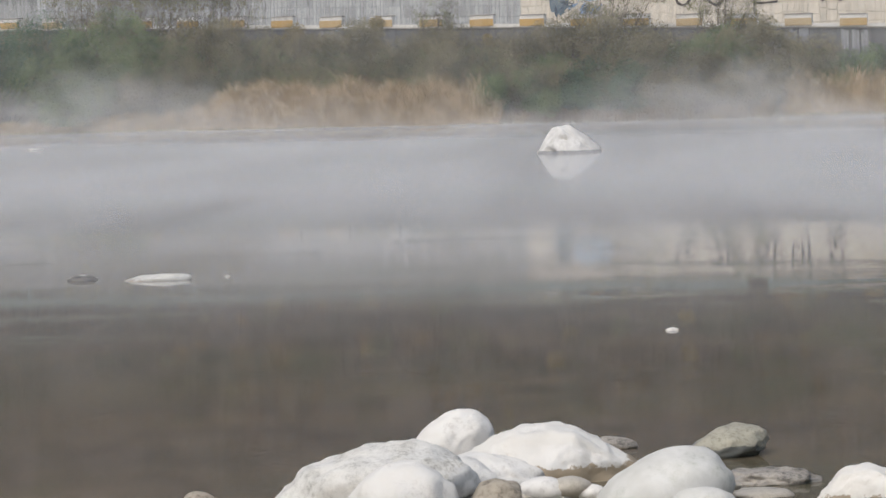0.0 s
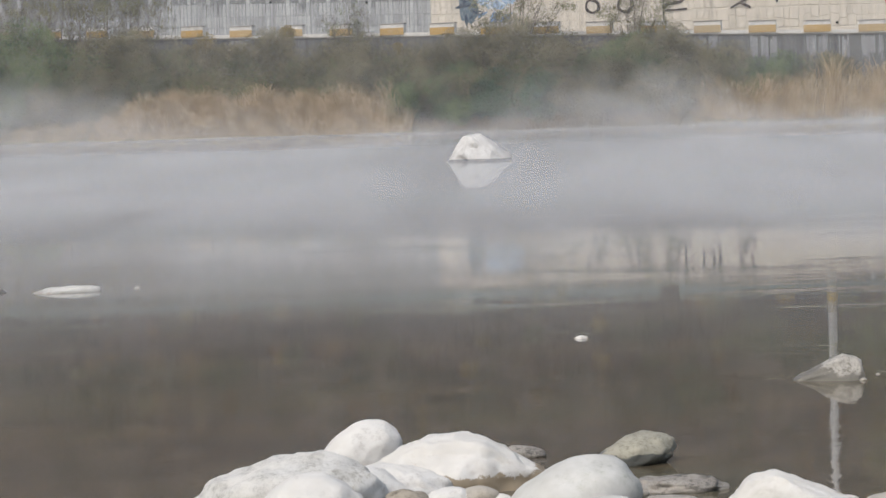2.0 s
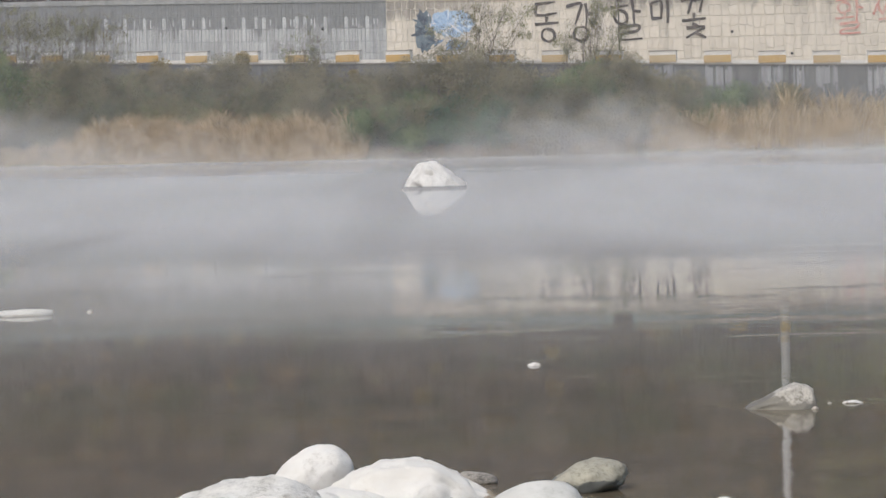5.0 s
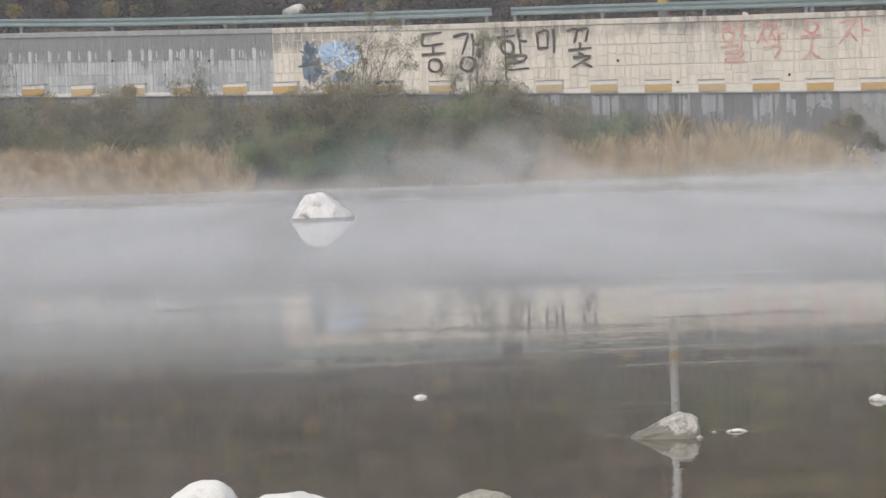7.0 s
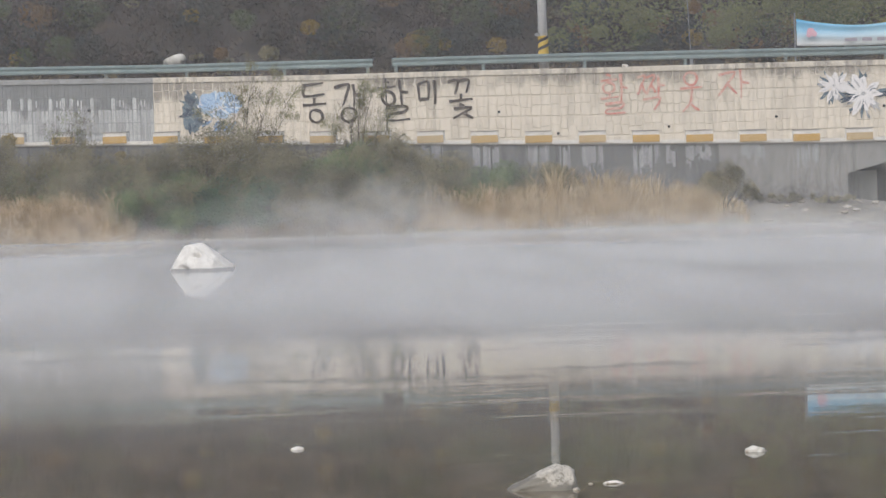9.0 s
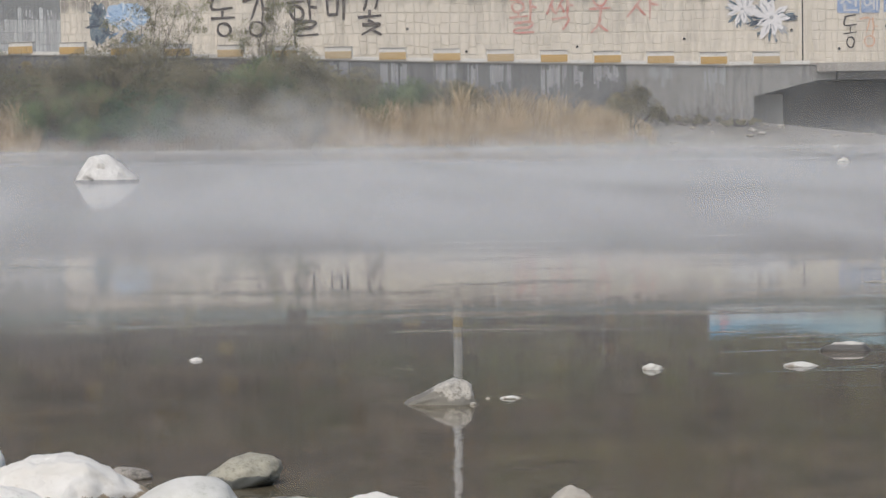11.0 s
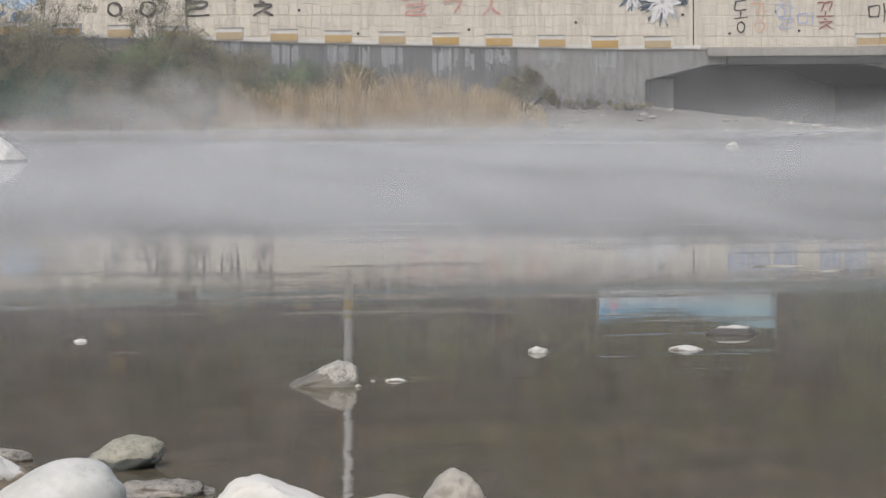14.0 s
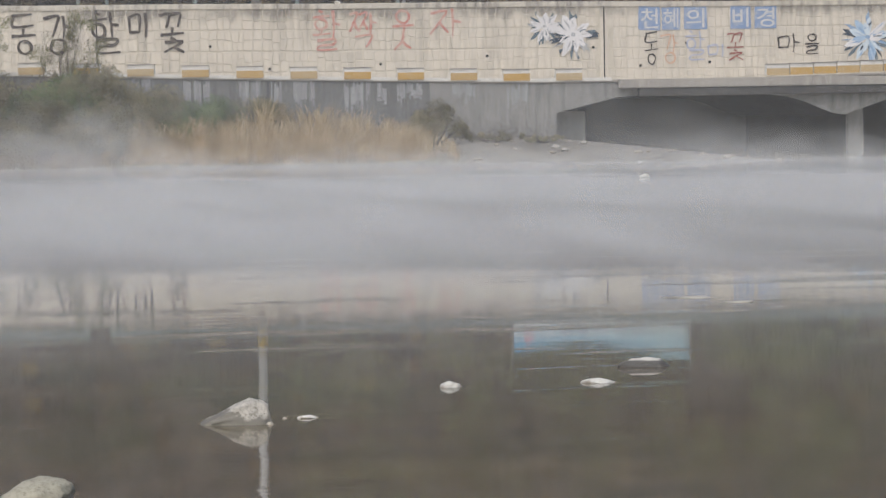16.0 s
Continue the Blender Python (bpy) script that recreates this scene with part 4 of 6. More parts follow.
def reeds(name, x0, x1, d0, d1, h, count, mat, label, height=lambda s: 1.0):
    """Dry reed stalks: thin bent blades with a feathery tip."""
    s = rng.random(count)
    x = x0 + (x1 - x0) * s
    y = np.array([shore_y(v) for v in x]) + rng.uniform(d0, d1, count)
    g = np.array([ground_z(a, b) for a, b in zip(x[::1], y)])
    hh = h * (1.08 - 0.75 * rng.random(count) ** 1.6) * np.array([height(v) for v in s]) * (0.86 + 0.25 * np.array([noise.noise((v * 0.9, 0, 9)) for v in x]))
    lean = rng.normal(0, 0.17, count) + (0.05 if x0 < 0 else 0.15) + 0.08 * np.array([noise.noise((v * 0.8, 5, 2)) for v in x])
    hh = hh * (1.02 + 0.36 * np.array([noise.noise((v * 2.3, 3, 9)) + 0.5 * noise.noise((v * 6, 1, 4)) for v in x]))
    wv = rng.uniform(0.002, 0.0045, count)
    yl = rng.normal(0, 0.08, count)
    plume = np.where(rng.random(count) < 0.35, 3.4, 1.3)
    v = np.stack([np.stack([x - wv, y, g], 1), np.stack([x + wv, y, g], 1),
                  np.stack([x + lean * hh * 0.35 + wv, y + yl, g + hh * 0.6], 1), np.stack([x + lean * hh * 0.35 - wv, y + yl, g + hh * 0.6], 1),
                  np.stack([x + lean * hh * 0.75 + wv * plume, y + yl, g + hh * 0.86], 1), np.stack([x + lean * hh * 0.70 - wv * plume, y + yl, g + hh * 0.82], 1),
                  np.stack([x + lean * hh * 1.1, y + yl * 2, g + hh], 1), np.stack([x + lean * hh * 1.06, y + yl * 2, g + hh * 0.985], 1)], 1).reshape(-1, 3)
    b = np.arange(count)[:, None] * 8
    f = np.concatenate([b + np.array([0, 1, 2, 3]), b + np.array([3, 2, 4, 5]), b + np.array([5, 4, 6, 7])])
    # thin the bed out in places
    thick = np.array([noise.noise((q * 1.7, 7.3, 4)) for q in x]) + rng.random(count) > (0.15 if x0 < 0 else 0.35)
    f = f[np.concatenate([thick, thick, thick])]
    ob = data_mesh(name, v, f, mat)
    return tagged(ob, label, "reeds", "reeds on the far bank", "stuff")


reeds("dry_reeds", -19.2, -6.9, 0.2, 1.8, 1.6, 24000, m_reed, "tan dry reeds standing in a dense bed on the bank", lambda s: (0.5 + 0.55 * min(1, s * 7)) * min(1, 0.5 + 7 * (1 - s)))
reeds("dry_reeds", -29.0, -15.5, 0.2, 1.6, 1.0, 9000, m_reed, "low pale dry reeds at the water's edge", lambda s: 0.25 + 0.75 * s)
reeds("dry_reeds", 4.2, 14.9, 0.4, 3.2, 1.6, 9500, m_reed, "tan dry reeds growing in front of the quay wall", lambda s: 0.22 + 0.88 * math.sin(math.pi * min(1, max(0, s * 0.97 + 0.015))) ** 0.75)
reeds("dry_reeds", 2.6, 6.4, 0.5, 2.2, 1.6, 2600, m_reed, "sparse brown reeds mixed with bushes")
reeds("dry_reeds", -7.2, 3.0, 0.0, 0.8, 0.55, 3500, m_reed_dark, "short brown grass at the water's edge")
reeds("dry_reeds", 24, 40, 2.0, 4.0, 0.3, 600, m_reed_dark, "short grass on the gravel bank")


def sparse_shrub(x, d, label, stems, leaf_mat, tuft, spray=1.0):
    """A tall thin shrub: long bare branches, fine twigs, and wisps of leaves along them. d: metres behind the shore."""
    y = shore_y(x) + d
    g = ground_z(x, y)
    e = thing("tall_shrub", pose(x, y, g), label, "shrub", "thin tall shrubs on the far bank")
    tips = []
    r = random.Random(int(x * 10) + 50)
    for dx, h in stems:
        bm = bmesh.new()
        pts = [(0.25 * dx, 0, -0.1), (0.45 * dx + r.uniform(-.1, .1), r.uniform(-.1, .1), h * 0.45), (0.7 * dx + r.uniform(-.1, .1), r.uniform(-.2, .2), h * 0.76), (dx, r.uniform(-.3, .3), h)]
        tube(bm, pts, [0.026, 0.018, 0.012, 0.004], 5)
        for k in range(14):
            s = r.uniform(0.4, 1.0)
            low, high, q = (pts[1], pts[2], (s - 0.4) / 0.35) if s < 0.75 else (pts[2], pts[3], (s - 0.75) / 0.25)
            b = Vector(low).lerp(Vector(high), q)
            t = b + spray * Vector((r.uniform(-0.35, 0.6), r.uniform(-0.4, 0.4), r.uniform(0.1, 0.75)))
            tube(bm, [b, b.lerp(t, 0.5) + Vector((0, 0, 0.05)), t], [0.008, 0.006, 0.003], 3)
            tips.append(tuple(t)), tips.append(tuple(b.lerp(t, 0.5)))
        part("branch", bm, m_bark, e)
    v, f = leaf_cloud(tips, [r.uniform(0.12, 0.34) for _ in tips], tuft, 0.026, 1.0, 0.05)
    # denser tufts where the long branches end
    crown = [(dx + r.uniform(-.3, .3), r.uniform(-.3, .3), h - r.uniform(-0.15, 0.35)) for dx, h in stems for _ in range(3)]
    v2, f2 = leaf_cloud(crown, [r.uniform(0.18, 0.36) for _ in crown], tuft // 2, 0.028, 1.0, 0.0)
    v, f = np.concatenate([v, v2]), np.concatenate([f, f2 + len(v)])
    data_mesh("leaves", v, f, leaf_mat, e)["kind"] = "stuff"
    tv, tf = twig_cloud(tips, 900, 0.55, 0.005, 0.25)
    data_mesh("twigs", tv, tf, m_twig, e)["kind"] = "stuff"


sparse_shrub(-3.4, 3.9, "tall thin shrub with sparse grey-green leaves in front of the wall", [(-0.9, 4.4), (0.3, 5.0), (1.1, 5.9), (2.0, 5.6), (2.6, 5.0), (-0.3, 3.8), (1.6, 4.8), (2.3, 4.2), (0.7, 4.4)], m_wisp, 5000)
sparse_shrub(1.0, 3.9, "thin shrub with pale leaves rising before the lettering", [(0.4, 4.4), (1.1, 4.9), (1.6, 4.0), (-0.5, 3.6), (0.8, 5.0)], m_wisp, 4200)
sparse_shrub(-9.8, 4.4, "small thin shrub before the grey wall", [(-0.4, 3.6), (0.3, 4.2), (0.8, 3.5)], m_scrub_olive, 900)
for sx, sd, k in ((-24.4, 4.2, 0), (-23.0, 3.8, 1), (-21.8, 4.5, 2), (-20.6, 4.0, 3), (-19.4, 4.4, 4), (-18.2, 4.2, 5)):
    sparse_shrub(sx, sd, "tall twiggy shrub with grey-green wisps over the bushes", [(-1.1, 4.7), (-0.6, 5.5 - 0.12 * k), (-0.2, 4.9), (0.1, 5.9 - 0.2 * k), (0.6, 5.3 - 0.16 * k), (1.1, 4.7)], m_wisp, 2600, 1.2)

# grass tufts on the coping
v, f = twig_cloud([(x, quay_y(x) + 4.15, wall_top(x) - 0.02) for x in np.arange(-20, 34, 0.33) if noise.noise((x * 0.5, 0, 4)) > -0.05], 2600, 0.22, 0.008, 0.09)
tagged(data_mesh("coping_grass", v, f, m_reed_dark), "dry grass tufts growing along the coping", "grass", kind="stuff")


# ---- guard rail ----
def w_beam(x0, x1, label):
    """A steel guard rail: a W-shaped beam and its posts, in one run."""
    e = thing("guard_rail", Matrix(), label, "guard rail", "guard rails of the upper road")
    prof = [(0.0, 0.0), (-0.05, 0.03), (-0.05, 0.10), (0.0, 0.14), (0.0, 0.19), (-0.05, 0.23), (-0.05, 0.30), (0.0, 0.33)]
    xs = [float(v) for v in np.linspace(x0, x1, max(2, int((x1 - x0) / 1.0)))]

    def ring(x):
        y, z = quay_y(x) + 4.24, rail_z(x) - 0.33
        return [(y + a, z + b) for a, b in prof] + [(y + a + 0.012, z + b) for a, b in prof[::-1]]
    part("beam", ribbon(xs, ring), m_rail, e)
    return e


def rail_z(x):
    return float(np.interp(x, [-140, -20, -13.4, -6.5, 2.3, 6.5, 14.4, 21.5, 140], [10.8, 7.46, 7.14, 6.92, 6.795, 6.75, 6.70, 6.645, 6.6]))


def rail_post(e, x):
    bm = bmesh.new()
    a = along(x, 4.27, 0)
    z0, z1 = wall_top(x) - 0.04, rail_z(x) + 0.01
    bmesh.ops.create_cone(bm, cap_ends=True, segments=12, radius1=0.068, radius2=0.068, depth=z1 - z0, matrix=a @ Matrix.Translation((0, 0.03, (z0 + z1) / 2)))
    box(bm, (-0.08, -0.02, rail_z(x) - 0.31), (0.08, 0.03, rail_z(x) - 0.02), a, 0.006)
    part("post", bm, m_post, e)


rail_a = w_beam(-60, 2.2, "grey-green galvanised guard rail above the stained wall")
rail_b = w_beam(2.95, 70, "grey-green galvanised guard rail above the painted wall")
for x in [-5.2 - 3.3, -5.2, -1.3, 2.0] + [-13.3 - 4.0 * k for k in range(10)]:
    rail_post(rail_a, x)
for x in [3.1] + [6.5 + 3.95 * k for k in range(15)]:
    rail_post(rail_b, x)

# ---- pole, wires, banner ----
pole = thing("utility_pole", along(8.95, 5.5, 0), "tall grey concrete utility pole with a striped hazard band", "utility pole")
bm = bmesh.new()
z0 = wall_top(8.95) - 0.2
tube(bm, [(0, 0, z0), (-0.02, 0, 10), (-0.1, 0, 17.5)], [0.19, 0.165, 0.12], 18)
part("shaft", bm, m_pole, pole, smooth=True)
bm = bmesh.new()
tube(bm, [(0, 0, 6.75), (0, 0, 7.5)], [0.205, 0.20], 18)
sleeve = part("hazard_band", bm, m_hazard_y, pole, "yellow hazard sleeve")
for k in range(2):
    bm = bmesh.new()
    rows = []
    for i in range(9):
        a = -math.pi + math.pi * i / 8
        zz = 6.86 + 0.3 * k + 0.26 * i / 8
        rows.append((bm.verts.new((0.209 * math.cos(a), 0.209 * math.sin(a), zz)), bm.verts.new((0.209 * math.cos(a), 0.209 * math.sin(a), zz + 0.13))))
    for a, b in zip(rows, rows[1:]):
        bm.faces.new((a[0], b[0], b[1], a[1]))
    part("stripe", bm, m_hazard_k, sleeve, "black hazard stripe")
bm = bmesh.new()
box(bm, (-0.33, -0.22, 7.48), (-0.12, -0.12, 7.62), None, 0.02)
part("bracket", bm, m_steel, pole)
for zz in (9.5, 12.5):
    bm = bmesh.new()
    tube(bm, [(-0.01, 0, zz), (-0.01, 0, zz + 0.12)], [0.185, 0.185], 16)
    part("clamp", bm, m_steel, pole)

guy = thing("stay_wire", along(14.8, 5.5, 0), "thin grey steel stay wire behind the guard rail", "stay wire")
bm = bmesh.new()
tube(bm, [(0, 0, wall_top(14.8) - 0.1), (-0.09, 0, 8.6), (-0.1, 0.05, 9.0)], [0.017, 0.016, 0.015], 8)
part("rod", bm, m_steel, guy)
tube_bm = bmesh.new()
tube(tube_bm, [(0, 0, wall_top(14.8) - 0.1), (0, 0, wall_top(14.8) + 0.35)], [0.07, 0.07], 8)
part("anchor", tube_bm, m_steel, guy)

banner = thing("banner", pose(19.1, 111.8, 6.84), "blue and white cloth banner stretched between posts", "banner")
bm = bmesh.new()
nu, nv, bw = 28, 8, 7.2
grid = []
for i in range(nu + 1):
    u = i / nu
    top = 1.05 - 0.36 * math.sin(math.pi * min(1, u * 1.25)) + 0.40 * u * u
    low = -0.02 - 0.10 * math.sin(math.pi * u) + 0.12 * u
    grid.append([bm.verts.new((bw * u, 0.06 * math.sin(u * 19) + 0.03 * math.sin(j * 1.4), low + (top - low) * j / nv)) for j in range(nv + 1)])
for i in range(nu):
    for j in range(nv):
        bm.faces.new((grid[i][j], grid[i + 1][j], grid[i + 1][j + 1], grid[i][j + 1]))
ob = cloth = part("cloth", bm, m_banner, banner, smooth=True)
sm = ob.modifiers.new("thickness", "SOLIDIFY")
sm.thickness = 0.006
for k, (px, h) in enumerate(((-0.06, 1.3), (bw + 0.06, 1.9))):
    bm = bmesh.new()
    tube(bm, [(px, 0.05, -1.0), (px, 0.05, h)], [0.035, 0.03], 8)
    part("post", bm, m_steel, banner)
bm = bmesh.new()
for i, (u, v, s) in enumerate(((0.55, 0.52, 0.16), (0.68, 0.44, 0.12), (0.47, 0.40, 0.10))):
    bmesh.ops.create_circle(bm, cap_ends=True, segments=14, radius=s, matrix=Matrix.Translation((u, -0.10 - 0.004 * i, v)) @ Matrix.Rotation(radians(90), 4, "X"))
part("emblem", bm, paint("banner_pink", (0.70, 0.42, 0.50), 0.2, (0.7, 0.7, 0.75)), cloth, "faded pink emblem")
bm = bmesh.new()
for i, (u, w) in enumerate(((1.9, 0.5), (2.6, 0.4), (3.2, 0.7), (4.1, 0.5), (4.8, 0.6))):
    box(bm, (u, -0.115, 0.10), (u + w, -0.105, 0.24))
part("lettering_bar", bm, paint("banner_ink", (0.35, 0.33, 0.38), 0.2, (0.7, 0.7, 0.7)), cloth, "unreadable dark lettering")


# ---- writing and murals on the wall ----
def wall_face(x, z, proud=0.035):
    """A frame on the wall's face: x along it, y up, z towards the river."""
    a = heading(x)
    return Matrix.Translation((x, quay_y(x) + WALL_BACK - proud, z + 0.195)) @ Matrix.Rotation(a, 4, "Z") @ Matrix.Rotation(radians(90), 4, "X")


def glyph(ch, x0, x1, z1, z0, mat, parent, weight=0.004, slant=0.0):
    """One painted letter that fills the given stretch of the wall."""
    cu = bpy.data.curves.new("letter", "FONT")
    cu.body, cu.offset, cu.resolution_u = ch, weight, 4
    tmp = bpy.data.objects.new("letter", cu)
    scene.collection.objects.link(tmp)
    bpy.context.view_layer.update()
    me = bpy.data.meshes.new_from_object(tmp.evaluated_get(bpy.context.evaluated_depsgraph_get()))
    bpy.data.objects.remove(tmp)
    me.name = "letter"
    co = np.empty(len(me.vertices) * 3)
    me.vertices.foreach_get("co", co)
    co = co.reshape(-1, 3)
    lo, hi = co.min(0), co.max(0)
    cx, cz = (x0 + x1) / 2, (z0 + z1) / 2
    co[:, 0] = ((co[:, 0] - lo[0]) / (hi[0] - lo[0]) - 0.5) * (x1 - x0) / math.cos(heading(cx))
    co[:, 1] = ((co[:, 1] - lo[1]) / (hi[1] - lo[1]) - 0.5) * (z1 - z0)
    co[:, 0] += slant * co[:, 1]
    co[:, :2] += np.array([[0.02 * noise.noise((p[0] * 3, p[1] * 3, cx)), 0.02 * noise.noise((p[0] * 3, p[1] * 3, cx + 9))] for p in co])
    co[:, 2] = 0
    me.vertices.foreach_set("co", co.ravel())
    me.materials.clear()
    me.materials.append(mat)
    ob = new("letter", me)
    ob.matrix_world = wall_face(cx, cz, 0.042)
    ob.parent = parent
    return ob


# the strokes of the Korean letters, each in a box of 1 by 1
JAMO = {"ㅡ": [[(0, .4), (1, .5)]], "ㅣ": [[(.4, 1), (.5, .5), (.45, 0)]]}
JAMO["ㄱ"] = [[(0, .88), (.95, 1), (.85, .5), (.6, 0)]]
JAMO["ㄷ"] = [[(0, .88), (.95, 1)], [(.12, .85), (.05, .15), (1, .2)]]
JAMO["ㄹ"] = [[(0, .92), (.9, 1), (.78, .6), (.15, .5), (.05, .1), (1, .12)]]
JAMO["ㅁ"] = [[(.04, .95), (.12, .05)], [(.04, .9), (.95, 1), (.88, .05)], [(.12, .1), (.9, .14)]]
JAMO["ㅅ"] = [[(.55, 1), (.4, .5), (0, 0)], [(.47, .6), (.7, .28), (1, .08)]]
JAMO["ㅈ"] = [[(.05, .88), (.9, 1), (.5, .5), (0, 0)], [(.5, .5), (.75, .25), (1, .08)]]
JAMO["ㅊ"] = [[(.35, 1), (.62, .9)], [(.05, .68), (.95, .76), (.5, .4), (0, 0)], [(.5, .4), (1, .06)]]
JAMO["ㅇ"] = [[(.5 + .5 * math.sin(k * .7), .5 + .5 * math.cos(k * .7)) for k in range(10)]]
JAMO["ㅎ"] = [[(.35, 1), (.65, .92)], [(0, .68), (1, .76)], [(.5 + .34 * math.sin(k * .7), .28 + .28 * math.cos(k * .7)) for k in range(10)]]
JAMO["ㅏ"] = [[(.2, 1), (.28, .5), (.2, 0)], [(.28, .55), (1, .5)]]
JAMO["ㅗ"] = [[(.5, 1), (.48, .35)], [(0, .25), (1, .38)]]
JAMO["ㅜ"] = [[(0, .8), (1, .92)], [(.55, .8), (.5, 0)]]
# how the letters are put together: part, and its box in the letter
LETTERS = {"동": [("ㄷ", .05, .62, .95, 1), ("ㅗ", 0, .36, 1, .64), ("ㅇ", .25, 0, .78, .32)], "강": [("ㄱ", 0, .45, .55, 1), ("ㅏ", .64, .38, 1, 1), ("ㅇ", .25, 0, .8, .36)]}
LETTERS["할"] = [("ㅎ", 0, .4, .6, 1), ("ㅏ", .66, .4, 1, 1), ("ㄹ", .2, 0, .95, .36)]
LETTERS["미"] = [("ㅁ", 0, .12, .58, .92), ("ㅣ", .72, 0, 1, 1)]
LETTERS["꽃"] = [("ㄱ", 0, .64, .42, 1), ("ㄱ", .46, .66, .9, 1), ("ㅗ", 0, .4, 1, .66), ("ㅊ", .1, 0, .95, .38)]
LETTERS["활"] = [("ㅎ", 0, .54, .62, 1), ("ㅗ", 0, .34, .68, .56), ("ㅏ", .7, .3, 1, 1), ("ㄹ", .15, 0, .9, .28)]
LETTERS["짝"] = [("ㅈ", 0, .46, .34, 1), ("ㅈ", .34, .46, .68, 1), ("ㅏ", .72, .4, 1, 1), ("ㄱ", .2, 0, .85, .36)]
LETTERS["웃"] = [("ㅇ", .22, .68, .78, 1), ("ㅜ", 0, .36, 1, .64), ("ㅅ", .12, 0, .88, .36)]
LETTERS["자"] = [("ㅈ", 0, .1, .6, .9), ("ㅏ", .66, 0, 1, 1)]
LETTERS["마"] = [("ㅁ", 0, .2, .5, .85), ("ㅏ", .6, 0, 1, 1)]
LETTERS["을"] = [("ㅇ", .22, .66, .78, 1), ("ㅡ", 0, .46, 1, .64), ("ㄹ", .1, 0, .9, .42)]


def brush_letter(ch, x0, x1, z1, z0, mat, parent, brush, slant=0.0):
    """One letter painted with a wide brush: strokes of uneven width."""
    r = random.Random(int(x0 * 100))
    w, h = x1 - x0, z1 - z0
    bm = bmesh.new()
    depth = 0
    for key, a, b, c, d in LETTERS[ch]:
        for line in JAMO[key]:
            p = [Vector(((a + (c - a) * u - 0.5 + r.uniform(-.015, .015)) * w, (b + (d - b) * v - 0.5 + r.uniform(-.015, .015)) * h)) for u, v in line]
            path = []
            for i in range(len(p) - 1):
                before, after = p[max(i - 1, 0)], p[min(i + 2, len(p) - 1)]
                for s in (0, 0.2, 0.4, 0.6, 0.8):
                    bend = s * (1 - s) * 0.5
                    path.append(p[i].lerp(p[i + 1], s) + bend * ((p[i] - before) * (1 - s) - (after - p[i + 1]) * s))
            path.append(p[-1])
            rows, depth = [], depth + 0.0012
            for i, q in enumerate(path):
                along_it = (path[min(i + 1, len(path) - 1)] - path[max(i - 1, 0)]).normalized()
                side = Vector((-along_it.y, along_it.x))
                s = i / (len(path) - 1)
                half = brush * (0.62 - 0.22 * s + 0.22 * noise.noise((q.x * 4, q.y * 4, x0)))
                rows.append([bm.verts.new((e.x + slant * e.y, e.y, depth)) for e in (q + side * half, q - side * half)])
            for m, n in zip(rows, rows[1:]):
                bm.faces.new((m[0], m[1], n[1], n[0]))
    ob = part("letter", bm, mat, parent)
    ob.matrix_world = wall_face((x0 + x1) / 2, (z0 + z1) / 2, 0.042)
    return ob


def brush_writing(label, brush, letters):
    e = thing("painted_writing", pose(0, 0, 0), label, "wall writing", "painted words on the wall")
    for row in letters:
        brush_letter(*row[:6], e, brush, *row[6:])


brush_writing("large black hand-painted Korean letters on the cream wall", 0.105, [
    ("동", -0.62, 0.36, 5.73, 4.18, m_black, -0.06), ("강", 0.63, 1.73, 5.62, 4.17, m_black), ("할", 2.40, 3.60, 5.72, 4.09, m_black, -0.1),
    ("미", 3.90, 4.70, 5.66, 4.74, m_black), ("꽃", 5.12, 6.04, 5.63, 4.11, m_black, -0.05)])
brush_writing("large faded red hand-painted Korean letters on the cream wall", 0.09, [
    ("활", 11.0, 12.06, 5.64, 4.09, m_red), ("짝", 12.44, 13.5, 5.56, 4.21, m_red), ("웃", 14.1, 14.98, 5.63, 4.1, m_red), ("자", 15.59, 16.84, 5.71, 4.57, m_red)])
brush_writing("small hand-painted Korean letters in mixed colours on the wall", 0.058, [
    ("동", 24.17, 24.72, 4.66, 3.40, m_black), ("강", 24.82, 25.55, 4.56, 3.44, m_pink), ("할", 25.82, 26.62, 4.68, 3.52, m_blue_text),
    ("미", 26.73, 27.44, 4.15, 3.64, m_blue_text), ("꽃", 27.52, 28.2, 4.58, 3.50, m_red_dark), ("마", 29.6, 30.52, 4.54, 3.78, m_black), ("을", 30.7, 31.3, 4.5, 3.68, m_black)])


def flat_shape(points, name, mat, parent, x, z, proud):
    bm = bmesh.new()
    bm.faces.new([bm.verts.new((px, pz, 0)) for px, pz in points])
    bmesh.ops.triangulate(bm, faces=bm.faces)
    ob = part(name, bm, mat, parent)
    ob.matrix_world = wall_face(x, z, proud)
    return ob


blocks = thing("painted_writing", pose(0, 0, 0), "pale Korean letters on blue painted squares", "wall writing", "painted words on the wall")
for ch, x0, x1 in (("천", 23.95, 24.81), ("혜", 24.87, 25.63), ("의", 25.78, 26.69), ("비", 27.67, 28.48), ("경", 28.66, 29.55)):
    w = (x1 - x0) / 2
    pts = [(-w + rng.normal(0, .02), -0.45), (w + rng.normal(0, .02), -0.46 + rng.normal(0, .02)), (w, 0.44), (-w, 0.45 + rng.normal(0, .02))]
    flat_shape(pts, "blue_square", m_blue, blocks, (x0 + x1) / 2, 5.2, 0.042)
    ob = glyph(ch, x0 + 0.08, x1 - 0.08, 5.58, 4.82, m_chalk, blocks, 0.008)
    ob.matrix_world = wall_face((x0 + x1) / 2, 5.2, 0.047)


